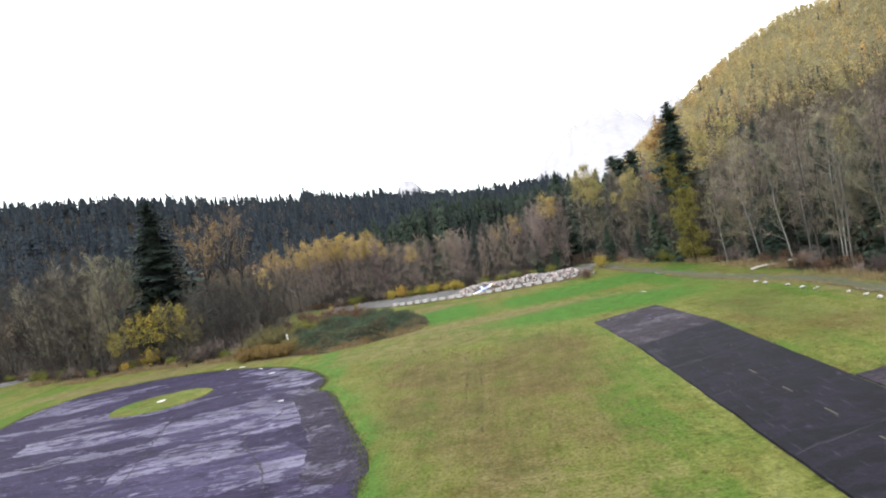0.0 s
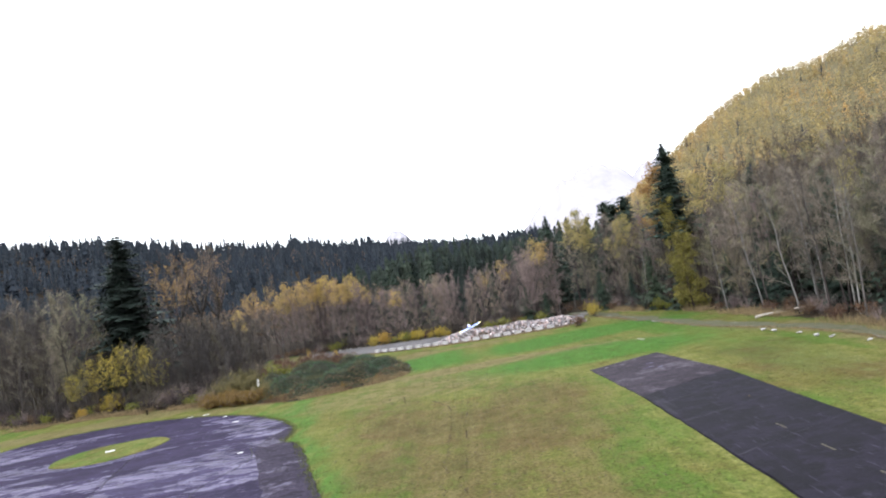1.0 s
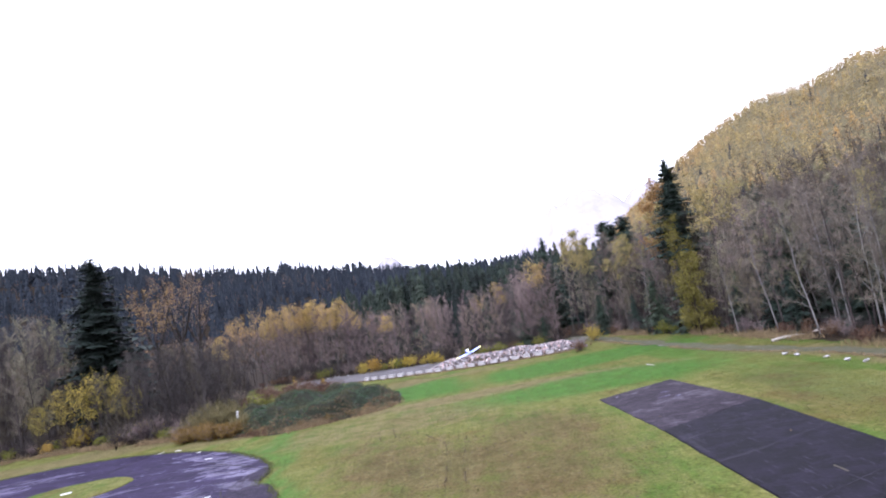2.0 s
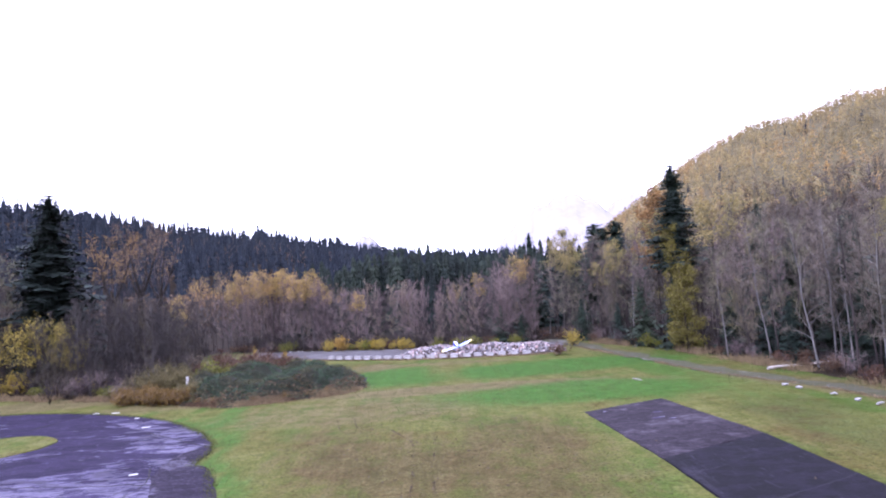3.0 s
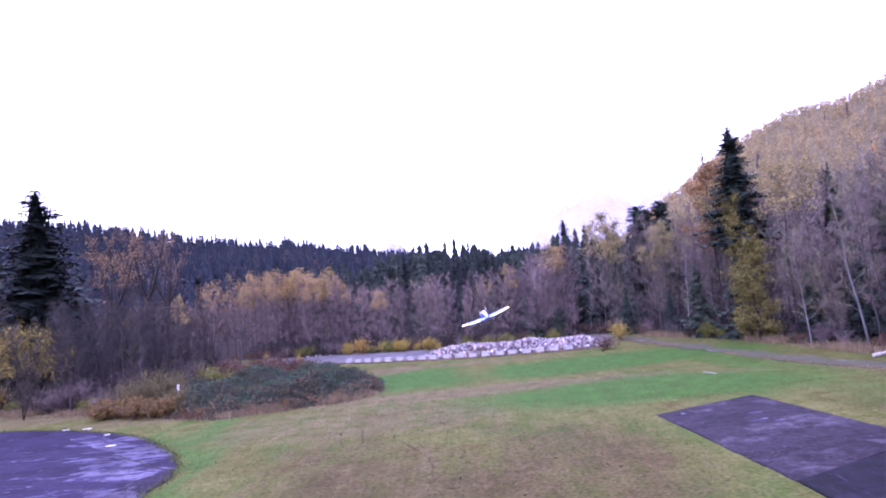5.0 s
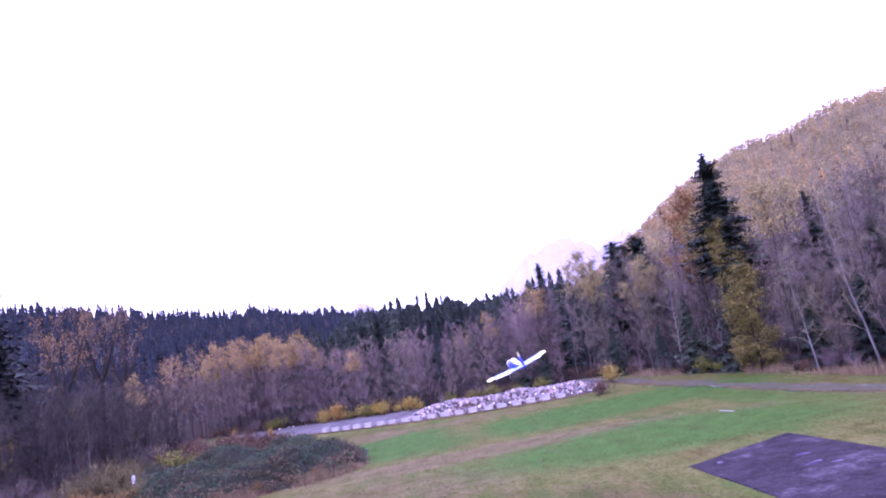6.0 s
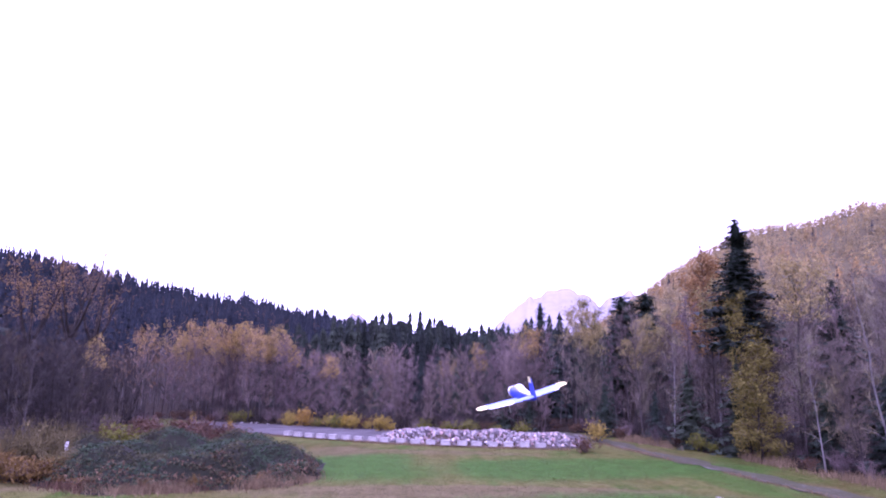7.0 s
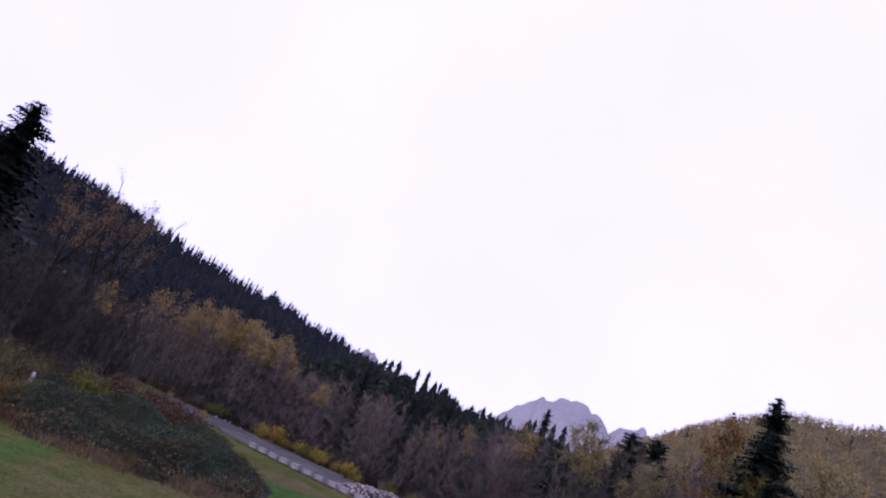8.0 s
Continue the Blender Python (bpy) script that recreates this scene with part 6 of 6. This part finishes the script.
# ---- model aircraft in flight ----
def aircraft():
    blue = plain("blue_foam", (0.035, 0.055, 0.42), (0.05, 0.075, 0.50), 4, 0.45, 0.0, 0.0, 0.4)
    sky_blue = plain("light_blue_film", (0.17, 0.25, 0.68), (0.23, 0.33, 0.78), 3, 0.4, 0.0, 0.0, 0.4)
    white = plain("white_foam", (0.74, 0.74, 0.76), (0.82, 0.82, 0.82), 4, 0.45, 0.0, 0.0, 0.4)
    yellow = plain("pale_yellow_film", (0.74, 0.66, 0.24), (0.82, 0.74, 0.32), 4, 0.45, 0.0)
    black = plain("black_rubber", (0.012, 0.012, 0.013), (0.03, 0.03, 0.03), 6, 0.7, 0.0)
    glass = plain("tinted_canopy", (0.72, 0.72, 0.76), (0.80, 0.80, 0.82), 4, 0.15, 0.0, 0.0, 0.6)
    root = tagged(new("model_aircraft"), "blue and white low-wing model aircraft in flight over the field", "model aircraft")
    root.matrix_basis = pose(2.72, 54.5, 8.02, 6, -17, 6) @ Matrix.Scale(1.22, 4)

    def loft(name, rings, mat, label="", parent=root):
        """A body through rings of (y, z, half width, half height)."""
        n, v, f = 16, [], []
        for y, z, w, h in rings:
            t = np.linspace(0, 2 * np.pi, n, endpoint=False)
            c, s = np.cos(t), np.sin(t)
            v.append(np.c_[0.8 * w * np.sign(c) * np.abs(c) ** 0.8, np.full(n, y), 0.85 * z + 0.8 * h * np.sign(s) * np.abs(s) ** 0.8])
        b = Build()
        v = np.array(v)
        k = len(rings)
        i, j = np.meshgrid(np.arange(k - 1), np.arange(n), indexing="ij")
        p, q = (i * n + j).ravel(), (i * n + (j + 1) % n).ravel()
        f = np.concatenate([np.stack([p, q, q + n], -1), np.stack([p, q + n, p + n], -1),
                            np.stack([np.zeros(n - 2, int), np.arange(2, n), np.arange(1, n - 1)], -1),
                            (k - 1) * n + np.stack([np.zeros(n - 2, int), np.arange(1, n - 1), np.arange(2, n)], -1)])
        b.add(v.reshape(-1, 3), f)
        return part(name, b.mesh(name, mat, smooth=True), parent, label)

    def foil(name, stations, mat, parent=root, upright=False, label=""):
        """A wing through stations of (span, chord, leading y, height, thickness)."""
        prof = np.array([(0, 0), (0.04, 0.45), (0.15, 0.85), (0.35, 1.0), (0.65, 0.62), (1.0, 0.04), (0.65, -0.25), (0.35, -0.4), (0.12, -0.38), (0.03, -0.22)])
        m, v = len(prof), []
        for s, chord, y0, z, th in stations:
            pt = np.c_[np.full(m, s), y0 - prof[:, 0] * chord, z + prof[:, 1] * th]
            v.append(pt[:, [2, 1, 0]] if upright else pt)
        b, k = Build(), len(stations)
        i, j = np.meshgrid(np.arange(k - 1), np.arange(m), indexing="ij")
        p, q = (i * m + j).ravel(), (i * m + (j + 1) % m).ravel()
        caps = np.stack([np.zeros(m - 2, int), np.arange(1, m - 1), np.arange(2, m)], -1)
        b.add(np.concatenate(v), np.concatenate([np.stack([p, q, q + m], -1), np.stack([p, q + m, p + m], -1), caps, caps + (k - 1) * m]))
        return part(name, b.mesh(name, mat, smooth=False), parent, label)

    fus = loft("fuselage", [(0.50, 0.0, 0.055, 0.055), (0.49, 0, 0.085, 0.085), (0.40, 0, 0.10, 0.105), (0.2, 0, 0.098, 0.115), (0.0, 0, 0.09, 0.11), (-0.25, 0.015, 0.065, 0.085), (-0.5, 0.035, 0.035, 0.055), (-0.62, 0.045, 0.012, 0.03)], blue, "blue foam body")
    loft("spine", [(0.06, 0.075, 0.05, 0.045), (-0.05, 0.085, 0.062, 0.05), (-0.25, 0.075, 0.05, 0.042), (-0.45, 0.065, 0.028, 0.03)], white, "white turtledeck", fus)
    loft("canopy", [(0.26, 0.09, 0.02, 0.02), (0.18, 0.105, 0.055, 0.06), (0.06, 0.115, 0.064, 0.078), (-0.06, 0.105, 0.055, 0.062), (-0.12, 0.09, 0.03, 0.04)], glass, "whitish canopy", fus)
    loft("cowl", [(0.53, 0, 0.05, 0.05), (0.52, 0, 0.088, 0.088), (0.43, 0, 0.104, 0.108)], white, "white engine cowl", fus)
    loft("spinner", [(0.60, 0, 0.004, 0.004), (0.57, 0, 0.024, 0.024), (0.53, 0, 0.034, 0.034)], yellow, "yellow spinner", fus)
    for sg in (-1, 1):
        w = foil("wing", [(sg * 0.04, 0.27, 0.20, -0.07, 0.034), (sg * 0.3, 0.25, 0.19, -0.055, 0.032), (sg * 0.56, 0.21, 0.165, -0.035, 0.026)], sky_blue, label="light blue wing")
        foil("wing_tip", [(sg * 0.56, 0.211, 0.1655, -0.035, 0.0265), (sg * 0.66, 0.195, 0.155, -0.028, 0.024), (sg * 0.70, 0.12, 0.12, -0.025, 0.012)], yellow, w, label="pale yellow wing tip")
        foil("aileron", [(sg * 0.2, 0.055, -0.068, -0.058, 0.010), (sg * 0.54, 0.05, -0.052, -0.036, 0.008)], white, w)
        t = foil("tailplane", [(sg * 0.01, 0.19, -0.45, 0.06, 0.014), (sg * 0.30, 0.15, -0.47, 0.062, 0.010)], sky_blue, label="light blue tailplane")
        foil("tail_tip", [(sg * 0.30, 0.15, -0.47, 0.062, 0.0105), (sg * 0.36, 0.11, -0.49, 0.062, 0.007)], white, t)
        leg = Build()
        leg.tube([(sg * 0.2, 0.12, -0.07), (sg * 0.205, 0.13, -0.15), (sg * 0.21, 0.14, -0.22)], [0.009, 0.008, 0.008], 6)
        lg = part("landing_leg", leg.mesh("landing_leg", plain("steel_wire", (0.3, 0.3, 0.3), (0.5, 0.5, 0.5), 8, 0.35, 0.0, 0.9)), root)
        wheel = Build()
        wt_ = np.linspace(0, 2 * np.pi, 17)
        wheel.tube(np.c_[np.full(17, sg * 0.235), 0.14 + 0.028 * np.cos(wt_), -0.225 + 0.028 * np.sin(wt_)], np.full(17, 0.015), 6, cap=False)
        part("wheel", wheel.mesh("wheel", black, smooth=True), lg, "black rubber wheel")
    fin = foil("fin", [(0.05, 0.22, -0.40, 0.0, 0.014), (0.25, 0.14, -0.48, 0.0, 0.011)], blue, upright=True, label="blue fin")
    foil("fin_tip", [(0.25, 0.14, -0.48, 0.0, 0.0112), (0.33, 0.11, -0.505, 0.0, 0.008)], yellow, fin, True, "yellow fin tip")
    foil("rudder", [(0.04, 0.07, -0.62, 0.0, 0.007), (0.32, 0.05, -0.615, 0.0, 0.006)], blue, fin, True)
    for a in (20, 200):
        c, s = math.cos(math.radians(a)), math.sin(math.radians(a))
        blade = Build()
        quad = [(c * 0.02, 0.556, s * 0.02), (c * 0.08 - s * 0.014, 0.55, s * 0.08 + c * 0.014), (c * 0.14, 0.553, s * 0.14), (c * 0.08 + s * 0.012, 0.562, s * 0.08 - c * 0.012), (c * 0.08, 0.566, s * 0.08)]
        blade.add(quad, [(0, 1, 4), (1, 2, 4), (2, 3, 4), (3, 0, 4), (0, 2, 1), (0, 3, 2)])
        part("propeller_blade", blade.mesh("propeller_blade", black), root)


aircraft()
